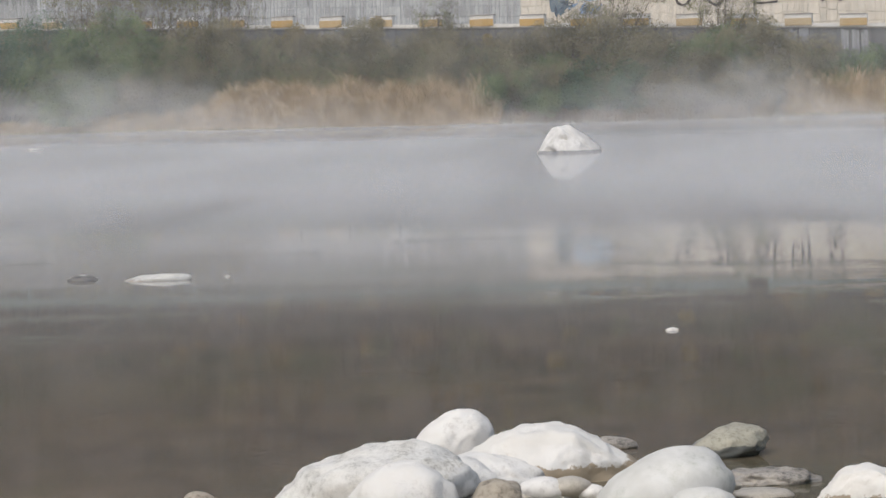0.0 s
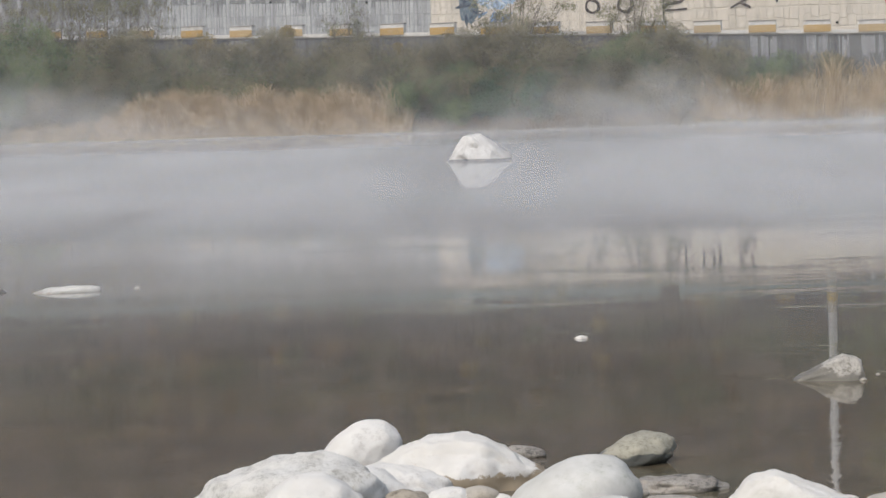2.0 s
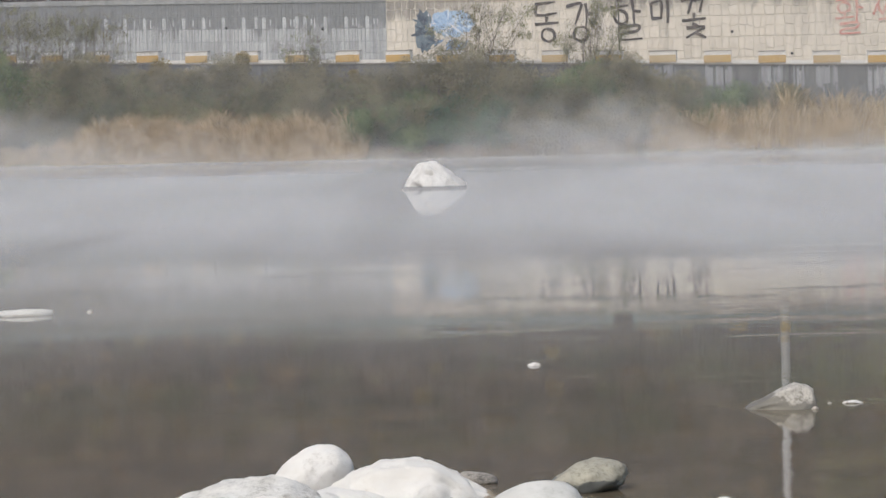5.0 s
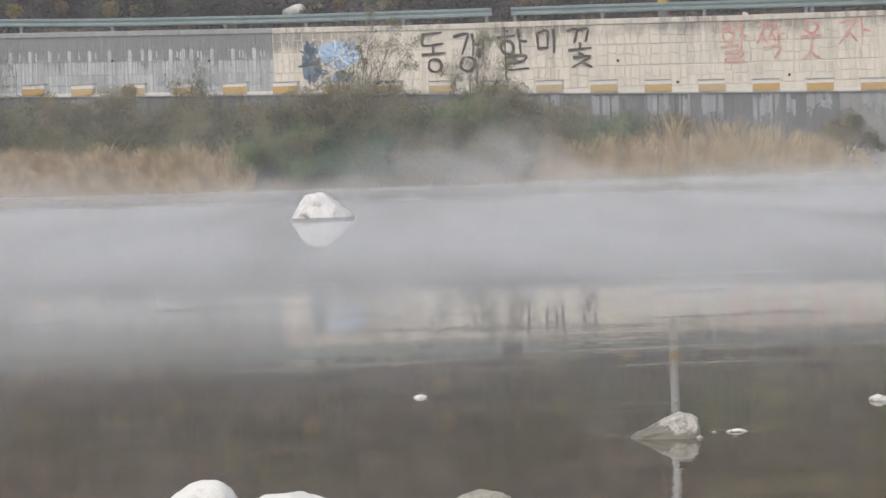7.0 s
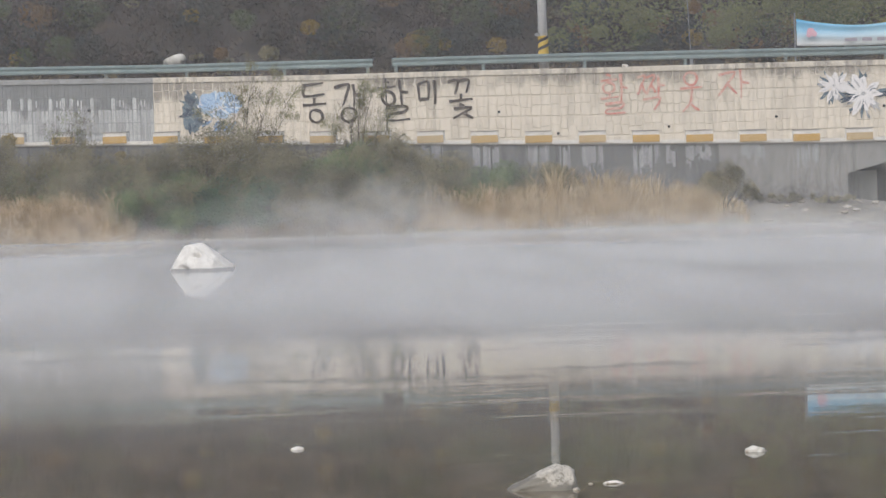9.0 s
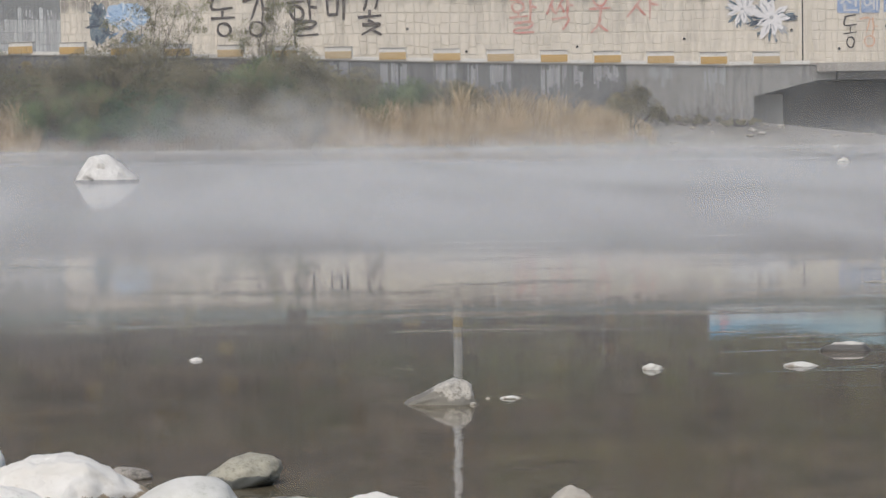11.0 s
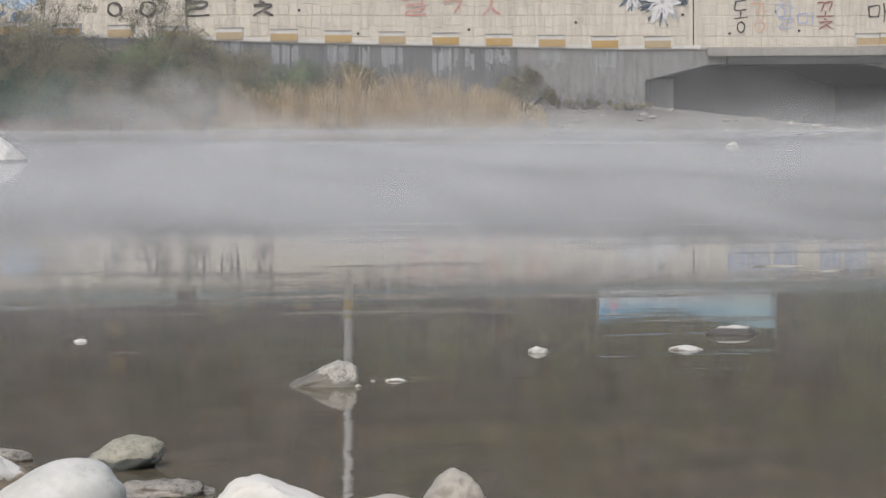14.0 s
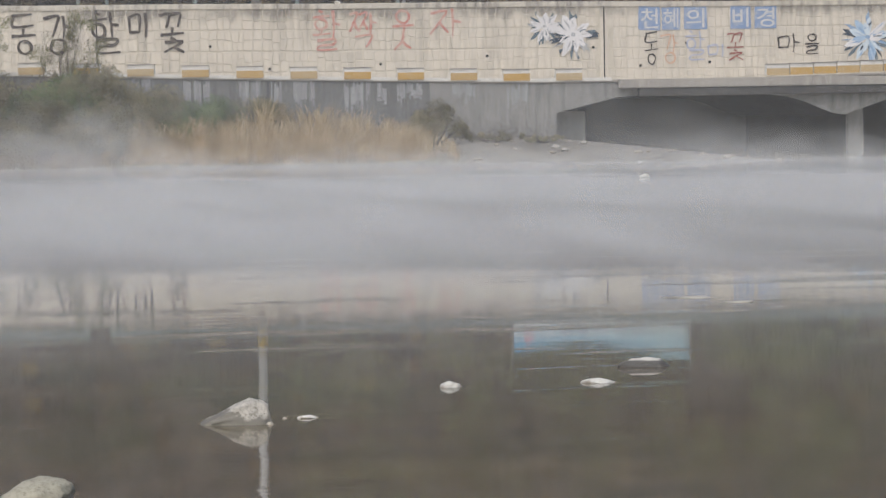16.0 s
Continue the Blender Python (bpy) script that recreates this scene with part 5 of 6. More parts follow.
def petal(a, r0, r1, w):
    """A pointed petal, from r0 to r1 at angle a."""
    pts = []
    for s, k in ((0, 0.3), (0.35, 0.9), (0.6, 1.0), (0.85, 0.5), (1.0, 0.0), (0.85, -0.5), (0.6, -1.0), (0.35, -0.9), (0, -0.3)):
        r = r0 + (r1 - r0) * s
        pts.append((r * math.cos(a) - w * k * math.sin(a), r * math.sin(a) + w * k * math.cos(a)))
    return pts


def blot(e, name, mat, x, z, bx, bz, rx, rz, seed, proud):
    """A ragged patch of paint."""
    pts = []
    for k in range(40):
        a = k * math.tau / 40
        q = 1 + 0.3 * noise.noise((math.cos(a) * 2.4, math.sin(a) * 2.4, seed)) + 0.16 * noise.noise((math.cos(a) * 8, math.sin(a) * 8, seed))
        pts.append((bx + rx * q * math.cos(a), bz + rz * q * math.sin(a)))
    flat_shape(pts, name, mat, e, x, z, proud)


def mural_flower(x, z, r, light, dark, label, seed, out=0.0, petals=9):
    """A painted pasque flower: loose dark leaves behind, long uneven petals over them, each with a thin shaded fold, and a small heart."""
    rr = random.Random(seed)
    e = thing("mural_flower", pose(0, 0, 0), label, "wall painting", "painted flowers on the wall")

    def daub(name, mat, a, near, far, w, proud):
        pts = [(u + rr.gauss(0, 0.022) * r, v + rr.gauss(0, 0.022) * r) for u, v in petal(a, near * r, far * r, w * r)]
        flat_shape(pts, name, mat, e, x, z, proud + out)
    for k in range(24):
        a = rr.uniform(0, math.tau) if k < 10 else rr.uniform(math.pi * 0.95, math.pi * 2.05)
        daub("leaf", dark[k % len(dark)], a, rr.uniform(0.3, 0.55), rr.uniform(0.85, 1.2), rr.uniform(0.03, 0.09), 0.040 + 0.0003 * k)
    for k in range(petals):
        a = (k + rr.uniform(-0.25, 0.25)) * math.tau / petals
        far, w = rr.uniform(0.72, 1.1), rr.uniform(0.11, 0.19)
        daub("petal", light[k % len(light)], a, 0.06, far, w, 0.0475 + 0.0003 * k)
        daub("fold", dark[-1], a + 0.06, 0.12, far * 0.8, w * 0.15, 0.0506 + 0.0002 * k)
    for k in range(petals // 2 + 1):
        daub("petal", light[(k + 1) % len(light)], (k * 2 + 0.5 + rr.uniform(-0.3, 0.3)) * math.tau / petals, 0.05, rr.uniform(0.45, 0.7), 0.11, 0.053 + 0.0003 * k)
    for k in range(7):
        daub("stroke", dark[k % len(dark)], rr.uniform(0, math.tau), rr.uniform(0.2, 0.4), rr.uniform(0.45, 0.8), 0.025, 0.055 + 0.0002 * k)
    blot(e, "centre", dark[-1], x, z, 0, 0, 0.09 * r, 0.08 * r, seed + 3, 0.057 + out)


blossom = thing("mural_flower", pose(0, 0, 0), "faded blue pasque flower painted with dark leaves on the wall", "wall painting", "painted flowers on the wall")
br = random.Random(4)


def strokes(parent, name, count, x, z, rx, rz, mats, length, width, proud, aim=None):
    """Loose brush strokes scattered over an oval patch of wall."""
    for k in range(count):
        a, q = br.uniform(0, math.tau), br.random() ** 0.5
        px, pz = math.cos(a) * q * rx, math.sin(a) * q * rz
        turn = a + br.uniform(-0.4, 0.4) if aim is None else aim + br.uniform(-0.6, 0.6)
        s = br.uniform(0.6, 1.3)
        pts = [(px + u, pz + w) for u, w in petal(turn, -length * s / 2, length * s / 2, width * s * br.uniform(0.6, 1.2))]
        flat_shape(pts, name, mats[k % len(mats)], parent, x, z, proud + 0.0003 * k)


blot(blossom, "leaf", m_slate_light, -5.0, 4.75, 0, 0, 0.42, 0.78, 2, 0.041)
strokes(blossom, "leaf", 34, -5.0, 4.75, 0.40, 0.74, [m_slate, m_slate_light, m_slate, m_slate], 0.42, 0.055, 0.0425)
blot(blossom, "petal", m_petal_blue, -3.9, 5.02, 0, 0, 0.84, 0.50, 7, 0.0545)
strokes(blossom, "leaf", 26, -4.2, 4.12, 0.85, 0.26, [m_slate_light, m_slate, m_petal_mid], 0.45, 0.05, 0.055, 0.5)
strokes(blossom, "petal", 44, -3.88, 5.0, 0.72, 0.44, [m_petal_blue, m_petal_mid, m_petal_blue, m_petal_pale, m_petal_mid], 0.42, 0.05, 0.063)
strokes(blossom, "petal", 9, -3.85, 4.72, 0.55, 0.22, [m_petal_pale, m_petal], 0.5, 0.03, 0.0765, 2.9)
strokes(blossom, "petal", 6, -4.75, 5.2, 0.2, 0.35, [m_petal], 0.24, 0.035, 0.0795, 2.3)
mural_flower(20.15, 4.95, 0.68, [m_petal], [m_slate_light, m_petal_grey], "white painted pasque flower on the cream wall", 5)
mural_flower(21.3, 4.6, 0.90, [m_petal, m_petal], [m_slate_light, m_slate, m_petal_grey], "large white painted pasque flower on the cream wall", 8, 0.018)
mural_flower(33.3, 4.35, 1.0, [m_petal_pale, m_petal, m_petal_pale, m_petal_blue], [m_slate, m_slate_light, m_petal_mid], "pale blue painted pasque flower on the cream wall", 11)

holes = [(7.03, 4.33), (13.64, 3.55), (11.81, 5.13), (17.86, 3.81), (22.11, 4.10), (25.88, 4.21), (9.3, 3.42), (-9.2, 5.0), (26.8, 3.45), (24.0, 3.35), (-13.3, 5.2)]
for k, (x, z) in enumerate(holes):
    bm = bmesh.new()
    bmesh.ops.create_cone(bm, cap_ends=True, segments=12, radius1=0.055, radius2=0.055, depth=0.09)
    ob = part("weep_hole", bm, m_hole, wall_bg if x > GREY_END else wall_grey)
    ob.matrix_world = wall_face(x, z, 0.0)


# ---- stones ----
def stone_mesh(size, seed, mat, rough=0.16, flat=0.0, angular=0.0, sub=4, facets=(), after=0.0, dents=()):
    """A river stone: an ellipsoid worn unevenly, with flat facets where angular."""
    bm = bmesh.new()
    bmesh.ops.create_icosphere(bm, subdivisions=sub, radius=1.0)
    r = random.Random(seed)
    cuts = [(Vector((r.gauss(0, 1), r.gauss(0, 1), r.gauss(0, 0.8))).normalized(), r.uniform(0.55, 0.85)) for _ in range(int(9 * angular))]
    off = Vector((seed * 3.7, seed * 1.3, seed * 2.1))
    for v in bm.verts:
        p = v.co.normalized()
        k = 1 + rough * noise.noise(p * 1.3 + off) + rough * 0.5 * noise.noise(p * 2.9 + off) + rough * 0.12 * noise.noise(p * 8 + off)
        q = p * k
        for n, d in cuts:
            over = q.dot(n) - d
            if over > 0:
                q -= n * over * 0.85
        if flat and q.z > flat:
            q.z = flat + (q.z - flat) * 0.3
        q = Vector((q.x * size[0], q.y * size[1], q.z * size[2]))
        for n, d in facets:
            n = Vector(n).normalized()
            over = q.dot(n) - d
            if over > 0:
                q -= n * over * 0.93
        if after:
            q += p * after * (noise.noise(p * 2.2 + off) + 0.6 * noise.noise(p * 5 + off) + 0.3 * noise.noise(p * 12 + off))
        for c, wide, deep in dents:
            d = (q - Vector(c)).length / wide
            if d < 1:
                q -= q.normalized() * deep * (1 - d * d)
        v.co = q
    return mesh_of("stone", bm, mat, True)


def stone(x, y, z, size, mat, label, seed, turn=0, tilt=0, roll=0, rough=0.16, flat=0.0, angular=0.0, sub=4, group="stones in the river", name="boulder", facets=(), after=0.0, dents=()):
    ob = new(name, stone_mesh(size, seed, mat, rough, flat, angular, sub, facets, after, dents))
    ob.matrix_world = pose(x, y, z, tilt, roll, turn)
    return tagged(ob, label, "stone", group)


NEAR = "boulders at the water's edge"
stone(-1.232, 13.30, 0.056, (0.208, 0.160, 0.150), m_white_stone, "smooth white egg-shaped boulder", 1, 0, 0, -27, 0.05, group=NEAR, after=0.004, sub=5)
stone(-1.465, 11.80, 0.021, (0.448, 0.300, 0.243), m_speckled, "long pale boulder with dark specks", 2, 0, 0, -13, 0.12, flat=0.82, group=NEAR, after=0.022, sub=5)
stone(-1.281, 11.40, 0.039, (0.223, 0.167, 0.205), m_white_stone, "rounded chalky white boulder", 3, 0, 0, 6, 0.12, group=NEAR, after=0.012)
stone(-1.109, 11.95, 0.041, (0.191, 0.143, 0.136), m_white_stone, "small flat white stone wedged between boulders", 4, 0, 0, 0, 0.12, group=NEAR)
stone(-0.745, 12.50, 0.0, (0.40, 0.30, 0.29), m_slab_stone, "broad chalky boulder with a tan silt line", 25, 0, 0, 0, 0.10, group=NEAR, facets=(((0.50, 0, 0.87), 0.243), ((-0.42, 0, 0.91), 0.258), ((0.05, 0, 1.0), 0.218), ((0.1, -0.75, 0.65), 0.225), ((0.45, -0.75, 0.3), 0.225)), after=0.026, sub=5)
stone(-0.98, 12.20, 0.030, (0.26, 0.17, 0.120), m_white_stone, "low white ledge of a boulder", 6, 0, 0, 8, 0.10, group=NEAR, after=0.014, sub=5)
stone(-0.228, 11.60, 0.034, (0.305, 0.244, 0.192), m_grey_boulder, "smooth pale grey boulder", 7, 0, 0, -21, 0.09, group=NEAR)
stone(-0.059, 11.30, 0.050, (0.140, 0.105, 0.077), m_grey_boulder, "small smooth pale stone", 8, 0, 0, 0, 0.10, group=NEAR)
stone(0.005, 13.20, 0.018, (0.272, 0.168, 0.100), m_green_stone, "greenish grey boulder standing in the water", 9, 0, 0, -16, 0.09, angular=0.2, group=NEAR, after=0.009, sub=5)
stone(0.250, 12.30, 0.008, (0.202, 0.152, 0.054), m_wet_stone, "flat wet dark stone just above the water", 10, 0, 0, 0, 0.18, flat=0.6, group=NEAR, after=0.014, sub=5)
stone(0.182, 11.90, -0.010, (0.157, 0.118, 0.048), m_tan_stone, "flat wet brown stone", 11, 0, 0, 0, 0.18, flat=0.6, group=NEAR)
stone(0.641, 11.40, 0.010, (0.32, 0.202, 0.215), m_slab_stone, "pale angular boulder with a brown lower edge", 19, 0, 0, 0, 0.08, group=NEAR, facets=(((-0.72, 0, 0.69), 0.190), ((0.34, 0, 0.94), 0.150), ((-0.2, 0, 0.98), 0.166), ((-0.5, -0.7, 0.4), 0.15)), after=0.022, sub=5)
stone(1.469, 11.90, 0.010, (0.135, 0.100, 0.122), m_tan_stone, "rounded tan-grey stone standing in the water", 13, 0, 0, 4, 0.10, group=NEAR, facets=(((0.75, 0, 0.66), 0.100), ((-0.8, 0, 0.6), 0.104)), after=0.008, sub=5)
stone(1.134, 11.50, 0.034, (0.143, 0.107, 0.055), m_tan_stone, "low brownish stone at the water's edge", 14, 0, 0, 0, 0.14, group=NEAR)
stone(-2.201, 11.80, 0.021, (0.076, 0.060, 0.047), m_brown_stone, "small brown stone in the shallows", 15, 0, 0, 0, 0.14, group=NEAR)
stone(-0.459, 13.50, 0.016, (0.103, 0.077, 0.035), m_wet_stone, "thin flat grey stone at the water's edge", 16, 0, 0, 6, 0.16, group=NEAR)
stone(-0.90, 11.50, 0.050, (0.130, 0.095, 0.095), m_brown_stone, "brown rounded stone between boulders", 17, 0, 0, 0, 0.16, angular=0.4, group=NEAR, after=0.008)
pebble_rows = [(-0.730, 11.75, 0.057, 0.106), (-0.611, 11.75, 0.069, 0.085), (-0.860, 11.75, 0.073, 0.066), (-0.528, 11.75, 0.044, 0.066), (-0.802, 11.75, 0.017, 0.094), (-0.671, 11.75, 0.015, 0.071), (-1.111, 11.75, 0.063, 0.038), (0.074, 11.75, 0.062, 0.033)]
for k, (x, y, z, s) in enumerate(pebble_rows):
    stone(x, y, z, (s, s * 0.85, s * 0.55), (m_white_stone, m_tan_stone, m_speckled)[k % 3], "small rounded pebble between boulders", 30 + k, rough=0.12, sub=3, group="pebbles", name="pebble")

# stones further along the near bank, below the view
base_stones = [stone_mesh((0.2, 0.17, 0.12), 60 + k, (m_white_stone, m_grey_boulder, m_speckled, m_brown_stone)[k % 4], 0.16, sub=3) for k in range(4)]
for k in range(60):
    x, y = rng.uniform(-5, 5), rng.uniform(7.5, 10.2)
    ob = new("boulder", base_stones[k % 4])
    ob.matrix_world = pose(x, y, ground_z(x, y) + 0.02, 0, 0, rng.uniform(0, 360)) @ Matrix.Scale(rng.uniform(0.5, 1.3), 4)
    tagged(ob, "rounded pale river stone on the gravel bank", "stone", "stones on the near bank")

# stones out in the river
stone(-2.75, 65.0, 0.0, (1.05, 0.65, 1.0), m_mid_rock, "big pale boulder standing in the river", 41, 0, 0, 0, 0.12, 0, 0.0, 6,
      facets=(((-0.85, 0, 0.53), 0.62), ((0.60, 0, 0.80), 0.455), ((0.93, 0, 0.36), 0.66), ((0.1, -0.8, 0.5), 0.42), ((-0.5, -0.7, 0.3), 0.44), ((0.5, -0.7, 0.35), 0.48), ((-0.1, 0, 0.99), 0.60)), after=0.035, dents=(((-0.12, -0.30, 0.34), 0.08, 0.20), ((-0.20, -0.28, 0.37), 0.06, 0.12), ((-0.06, -0.30, 0.30), 0.05, 0.10), ((-0.52, -0.22, 0.02), 0.15, 0.12), ((-0.36, -0.30, 0.01), 0.10, 0.08)))
stone(1.27, 16.5, 0.0, (0.26, 0.15, 0.19), m_mid_stone, "pointed grey stone rising from the water", 42, 0, 0, 0, 0.10, 0, 0.2, 4,
      facets=(((-0.42, -0.05, 0.9), 0.096), ((0.96, 0, 0.1), 0.165), ((-0.2, -0.85, 0.35), 0.085), ((0.3, -0.8, 0.5), 0.105), ((0.45, 0, 0.9), 0.165)), after=0.016)
stone(1.43, 16.40, 0.003, (0.022, 0.02, 0.012), m_tan_stone, "tiny white stone beside the pointed one", 50, sub=3)
LOW = "flat pale stone barely above the water"
for k, (x, y, sx, sz, mat) in enumerate([(1.68, 16.69, 0.062, 0.018, m_white_stone), (2.78, 18.3, 0.068, 0.042, m_grey_boulder), (3.76, 18.3, 0.114, 0.026, m_grey_boulder), (4.30, 19.35, 0.18, 0.056, m_ring_stone),
                                         (-0.227, 19.6, 0.058, 0.02, m_white_stone), (15.92, 72.4, 0.16, 0.12, m_grey_boulder), (-5.78, 26.1, 0.155, 0.05, m_ring_stone), (-5.0, 25.9, 0.31, 0.055, m_grey_boulder),
                                         (-19.6, 83.5, 0.28, 0.05, m_white_stone), (1.545, 16.7, 0.016, 0.009, m_tan_stone), (-4.4, 26.1, 0.03, 0.02, m_grey_boulder), (6.25, 26.3, 0.26, 0.012, m_tan_stone), (6.55, 25.5, 0.15, 0.010, m_tan_stone)]):
    stone(x, y, 0.0, (sx, sx * 0.6, sz), mat, LOW, 70 + k, rough=0.2, angular=0.55, sub=4, after=sz * 0.16)

# stones along the far waterline
far_base = [stone_mesh((0.22, 0.2, 0.13), 90 + k, (m_grey_boulder, m_tan_stone, m_mid_stone)[k % 3], 0.2, angular=0.5, sub=2) for k in range(3)]
for k in range(30):
    x = rng.uniform(-26, 34) if k > 16 else rng.uniform(-8, 4)
    y = shore_y(x) + rng.uniform(-0.7, 0.5 if x < 13 else 3.5)
    ob = new("bank_stone", far_base[k % 3])
    ob.matrix_world = pose(x, y, max(ground_z(x, y), -0.03) + 0.01, 0, 0, rng.uniform(0, 360)) @ Matrix.Scale(rng.uniform(0.15, 0.55), 4)
    tagged(ob, "pale stone on the far waterline", "stone", "stones along the far bank")
gravel_base = [stone_mesh((0.3, 0.24, 0.11), 120 + k, (m_brown_stone, m_mid_stone, m_brown_stone, m_brown_stone)[k % 4], 0.2, angular=0.6, sub=2) for k in range(4)]
for k in range(30):
    x = rng.uniform(14.2, 25.5)
    y = shore_y(x) + rng.uniform(0.3, 8.0)
    ob = new("bank_stone", gravel_base[k % 4])
    ob.matrix_world = pose(x, y, ground_z(x, y) + 0.02, 0, 0, rng.uniform(0, 360)) @ Matrix.Scale(rng.uniform(0.25, 0.7), 4)
    tagged(ob, "grey-brown stone lying on the gravel bank", "stone", "stones on the gravel bank")

# a rock on the slope, and a loose stone on the coping
stone(-6.0, quay_y(-6.0) + 12.2, 7.38, (0.55, 0.4, 0.36), m_grey_boulder, "grey rock on the hillside behind the guard rail", 120, rough=0.2, angular=0.6, sub=3, group="rocks on the slope")
stone(12.0, quay_y(12.0) + 4.2, wall_top(12.0) + 0.045, (0.13, 0.1, 0.07), m_white_stone, "small pale stone lying on the coping", 121, rough=0.2, angular=0.6, sub=3, group="rocks on the slope")


# ---- the wall's cast stones, last ----
def split(x0, z0, x1, z1, r, tall, out):
    """Cut a cast panel into an uneven pattern of stones."""
    w, h = x1 - x0, z1 - z0
    lim_w, lim_h = (0.30, 0.62) if tall else (0.36, 0.46)
    if w > lim_w * 1.25 and (w / lim_w >= h / lim_h):
        s = x0 + w * r.uniform(0.36, 0.64)
        split(x0, z0, s, z1, r, tall, out), split(s, z0, x1, z1, r, tall, out)
    elif h > lim_h * 1.25:
        s = z0 + h * r.uniform(0.36, 0.64)
        split(x0, z0, x1, s, r, tall, out), split(x0, s, x1, z1, r, tall, out)
    else:
        out.append((x0, z0, x1, z1))


def stone_face(w, h, r, proud):
    """An eight-sided, slightly domed stone face, w by h."""
    j, c = 0.009, min(w, h) * 0.22
    a, b = w / 2 - j, h / 2 - j

    def q(k):
        return c * r.uniform(0.15, 1.0)
    o = [(-a + q(0), -b), (a - q(0), -b), (a, -b + q(0)), (a, b - q(0)), (a - q(0), b), (-a + q(0), b), (-a, b - q(0)), (-a, -b + q(0))]
    vs = [(x, 0.0, z) for x, z in o] + [(x * 0.93, -proud, z * 0.93) for x, z in o]
    fs = [(k, (k + 1) % 8, 8 + (k + 1) % 8, 8 + k) for k in range(8)] + [tuple(range(8, 16))]
    return vs, fs


def stone_wall(x_from, x_to, parent, mat, tall, own, seed):
    """Cast stones on the wall's face; those in the stretch own are pieces of their own."""
    r = random.Random(seed)
    jv, jf = [], []
    x = x_from
    made = 0
    while x < x_to - 0.3:
        x1 = min(x + 1.2, x_to)
        if x1 > x_to - 0.4:
            x1 = x_to
        zb, zt = kerb_z(x) - 0.25, wall_top((x + x1) / 2) - 0.2
        rows = 4
        hr = 0.82
        for k in range(rows):
            z1 = zt - k * hr
            z0 = max(z1 - hr, zb)
            if z1 - z0 < 0.12:
                continue
            cells = []
            split(x + 0.006, z0 + 0.013, x1 - 0.006, z1 - 0.013, r, tall, cells)
            for a, b, c, d in cells:
                cx, cz = (a + c) / 2, (b + d) / 2
                if any(abs(cx - jx) < 0.2 for jx in (2.67, 22.55)):
                    continue
                vs, fs = stone_face(c - a, d - b, r, r.uniform(0.007, 0.02))
                # uneven joints inside a panel, straight ones between panels
                worn = []
                for u, v, w in vs:
                    free = max(0.0, math.sin(math.pi * min(1, max(0, (cz + w - z0) / (z1 - z0))))) ** 0.5
                    gx_, gz_ = (cx + u) * 2.6, (cz + w) * 2.6
                    worn.append((u + 0.085 * noise.noise((gx_, gz_, 3)), v, w + 0.085 * free * noise.noise((gx_, gz_, 8))))
                vs = worn
                m = Matrix.Translation((cx, quay_y(cx) + WALL_BACK - 0.004, cz)) @ Matrix.Rotation(heading(cx), 4, "Z")
                if own[0] <= cx <= own[1] and made < 300:
                    ob = data_mesh("cast_stone", vs, fs, mat, parent)
                    ob.matrix_world = m
                    made += 1
                else:
                    base = len(jv)
                    jv += [tuple(m @ Vector(v)) for v in vs]
                    jf += [tuple(base + i for i in f) for f in fs]
        x = x1
    ob = data_mesh("cast_stones", jv, jf, mat, parent)
    ob["kind"] = "stuff"


stone_wall(GREY_END, 44.0, wall_bg, m_cream, False, (2.8, 19.0), 5)


def slot_face(w, h, r, proud):
    """A narrow cast stone with a pointed head."""
    a, b, c = w / 2 - 0.006, h / 2 - 0.006, min(w * 0.45, 0.09)
    o = [(-a, -b), (a, -b), (a, b - c), (a * 0.35, b - c * r.uniform(0.1, 0.3)), (-a * 0.35, b), (-a, b - c * 0.9)]
    vs = [(x, 0.0, z) for x, z in o] + [(x * 0.9, -proud, z * 0.96) for x, z in o]
    return vs, [(k, (k + 1) % 6, 6 + (k + 1) % 6, 6 + k) for k in range(6)] + [tuple(range(6, 12))]


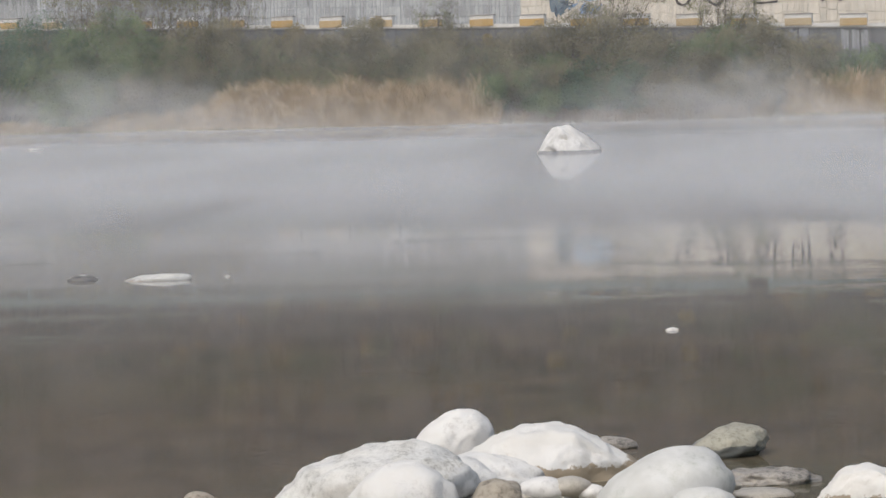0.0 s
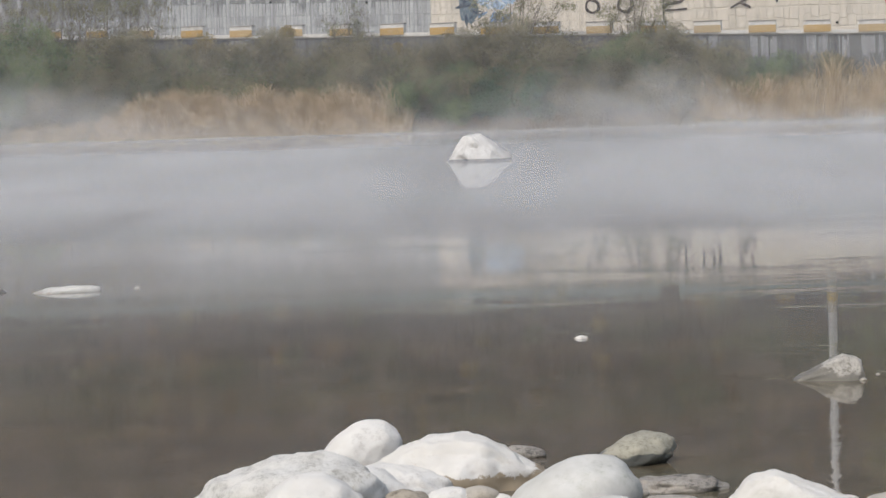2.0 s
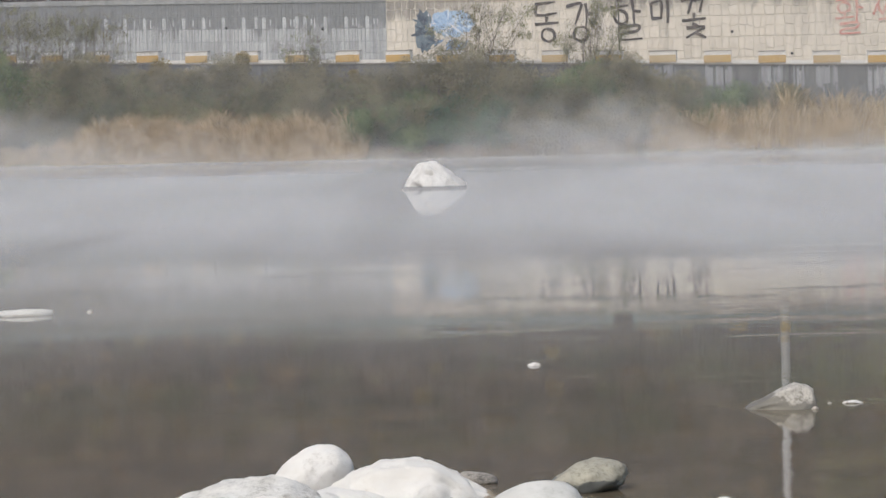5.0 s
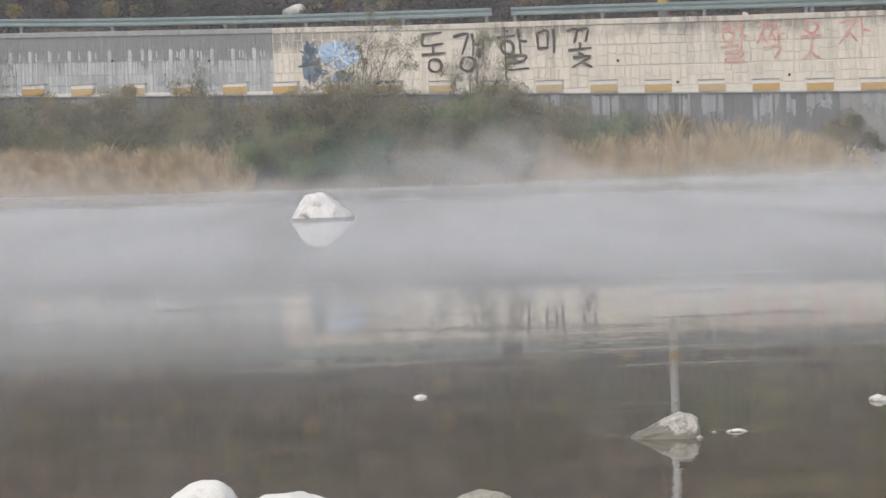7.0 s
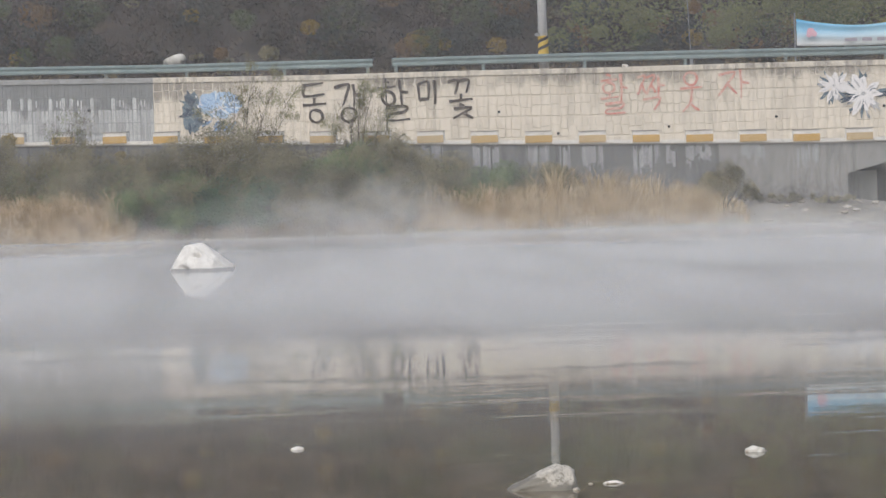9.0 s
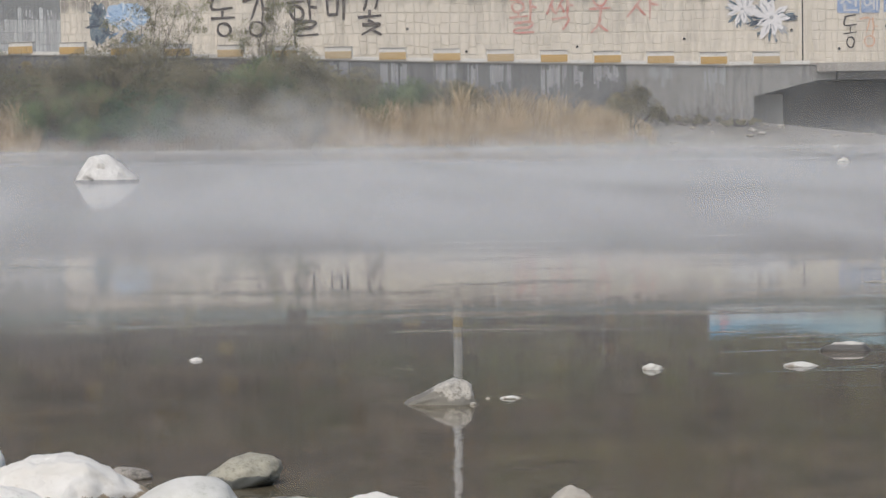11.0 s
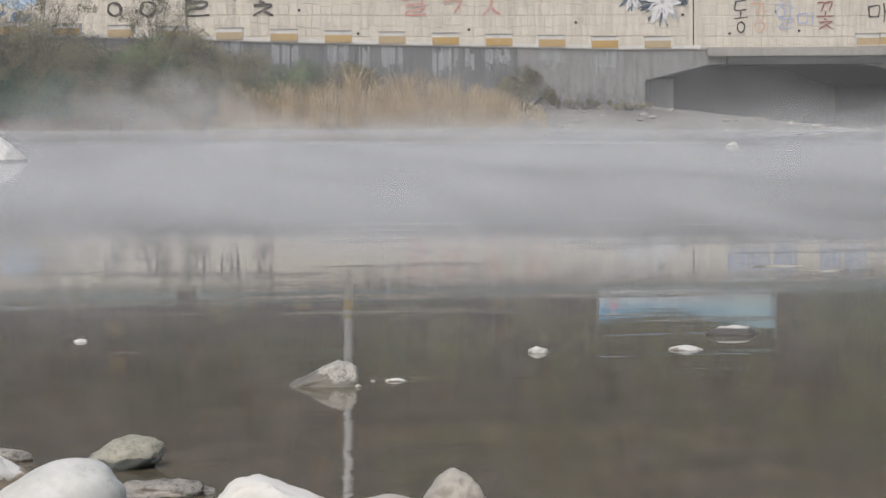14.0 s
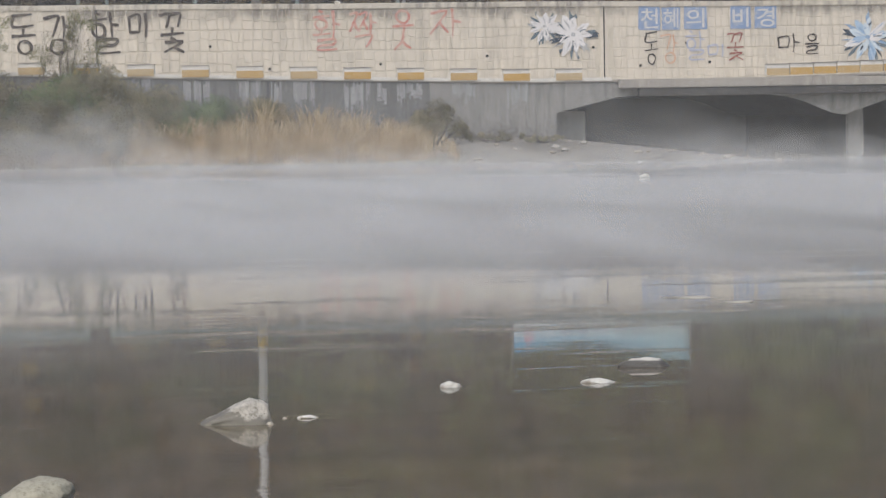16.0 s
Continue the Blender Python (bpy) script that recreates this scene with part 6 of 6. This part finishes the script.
def grey_panels(x_from, x_to, parent, own, seed):
    """The unpainted stretch: one cast panel repeated, with a pale pointed slot beside narrower ones, blackened from the top by run-off."""
    r = random.Random(seed)
    unit = 0.87
    # columns of the panel: where from, where to, and how often the stone is pale in the slot row and in the rows below
    cols = ((0.0, 0.19, 0.95, 0.75), (0.19, 0.33, 0.05, 0.3), (0.33, 0.41, 0.4, 0.5), (0.41, 0.47, 0.1, 0.2), (0.47, 0.55, 0.4, 0.5), (0.55, 0.72, 0.08, 0.45), (0.72, 0.87, 0.12, 0.65))
    rows = ((0.0, 0.55), (0.55, 1.05), (1.05, 1.58), (1.58, 2.05), (2.05, 2.7))
    bins, made = {True: ([], []), False: ([], [])}, 0
    x = x_to - unit
    while x > x_from:
        soaked = noise.noise((x * 0.45, 0, 6)) > 0.18
        for k, (d0, d1) in enumerate(rows):
            for i, (a, b, p, q) in enumerate(cols):
                cx = x + (a + b) / 2
                top = wall_top(cx) - 0.2
                z1, z0 = top - d0, max(top - d1, kerb_z(cx) - 0.2)
                if z1 - z0 < 0.1:
                    continue
                slot = k == 1 and i in (0, 2, 4)
                if slot and i:
                    z0 += 0.14 * r.random()
                    z1 -= 0.10
                if k == 1:
                    light = r.random() < p - (0.25 if soaked else 0.0) * (i != 0)
                else:
                    light = k > 1 and noise.noise((cx * 0.9, (z0 + z1) * 0.6, 2)) + 0.5 * (q - 0.5) > (0.1 if soaked else -0.12)
                vs, fs = (slot_face if slot else stone_face)(b - a, z1 - z0, r, r.uniform(0.006, 0.014))
                m = Matrix.Translation((cx, quay_y(cx) + WALL_BACK - 0.004, (z0 + z1) / 2)) @ Matrix.Rotation(heading(cx), 4, "Z")
                mat = m_grey_light if light else m_grey_stone
                if own[0] <= cx <= own[1] and made < 300:
                    ob = data_mesh("cast_stone", vs, fs, mat, parent)
                    ob.matrix_world = m
                    made += 1
                else:
                    jv, jf = bins[light]
                    base = len(jv)
                    jv += [tuple(m @ Vector(v)) for v in vs]
                    jf += [tuple(base + i2 for i2 in f) for f in fs]
        x -= unit
    for light, (jv, jf) in bins.items():
        ob = data_mesh("cast_stones", jv, jf, m_grey_light if light else m_grey_stone, parent)
        ob["kind"] = "stuff"


grey_panels(-34.0, GREY_END, wall_grey, (-15.5, -6.0), 6)
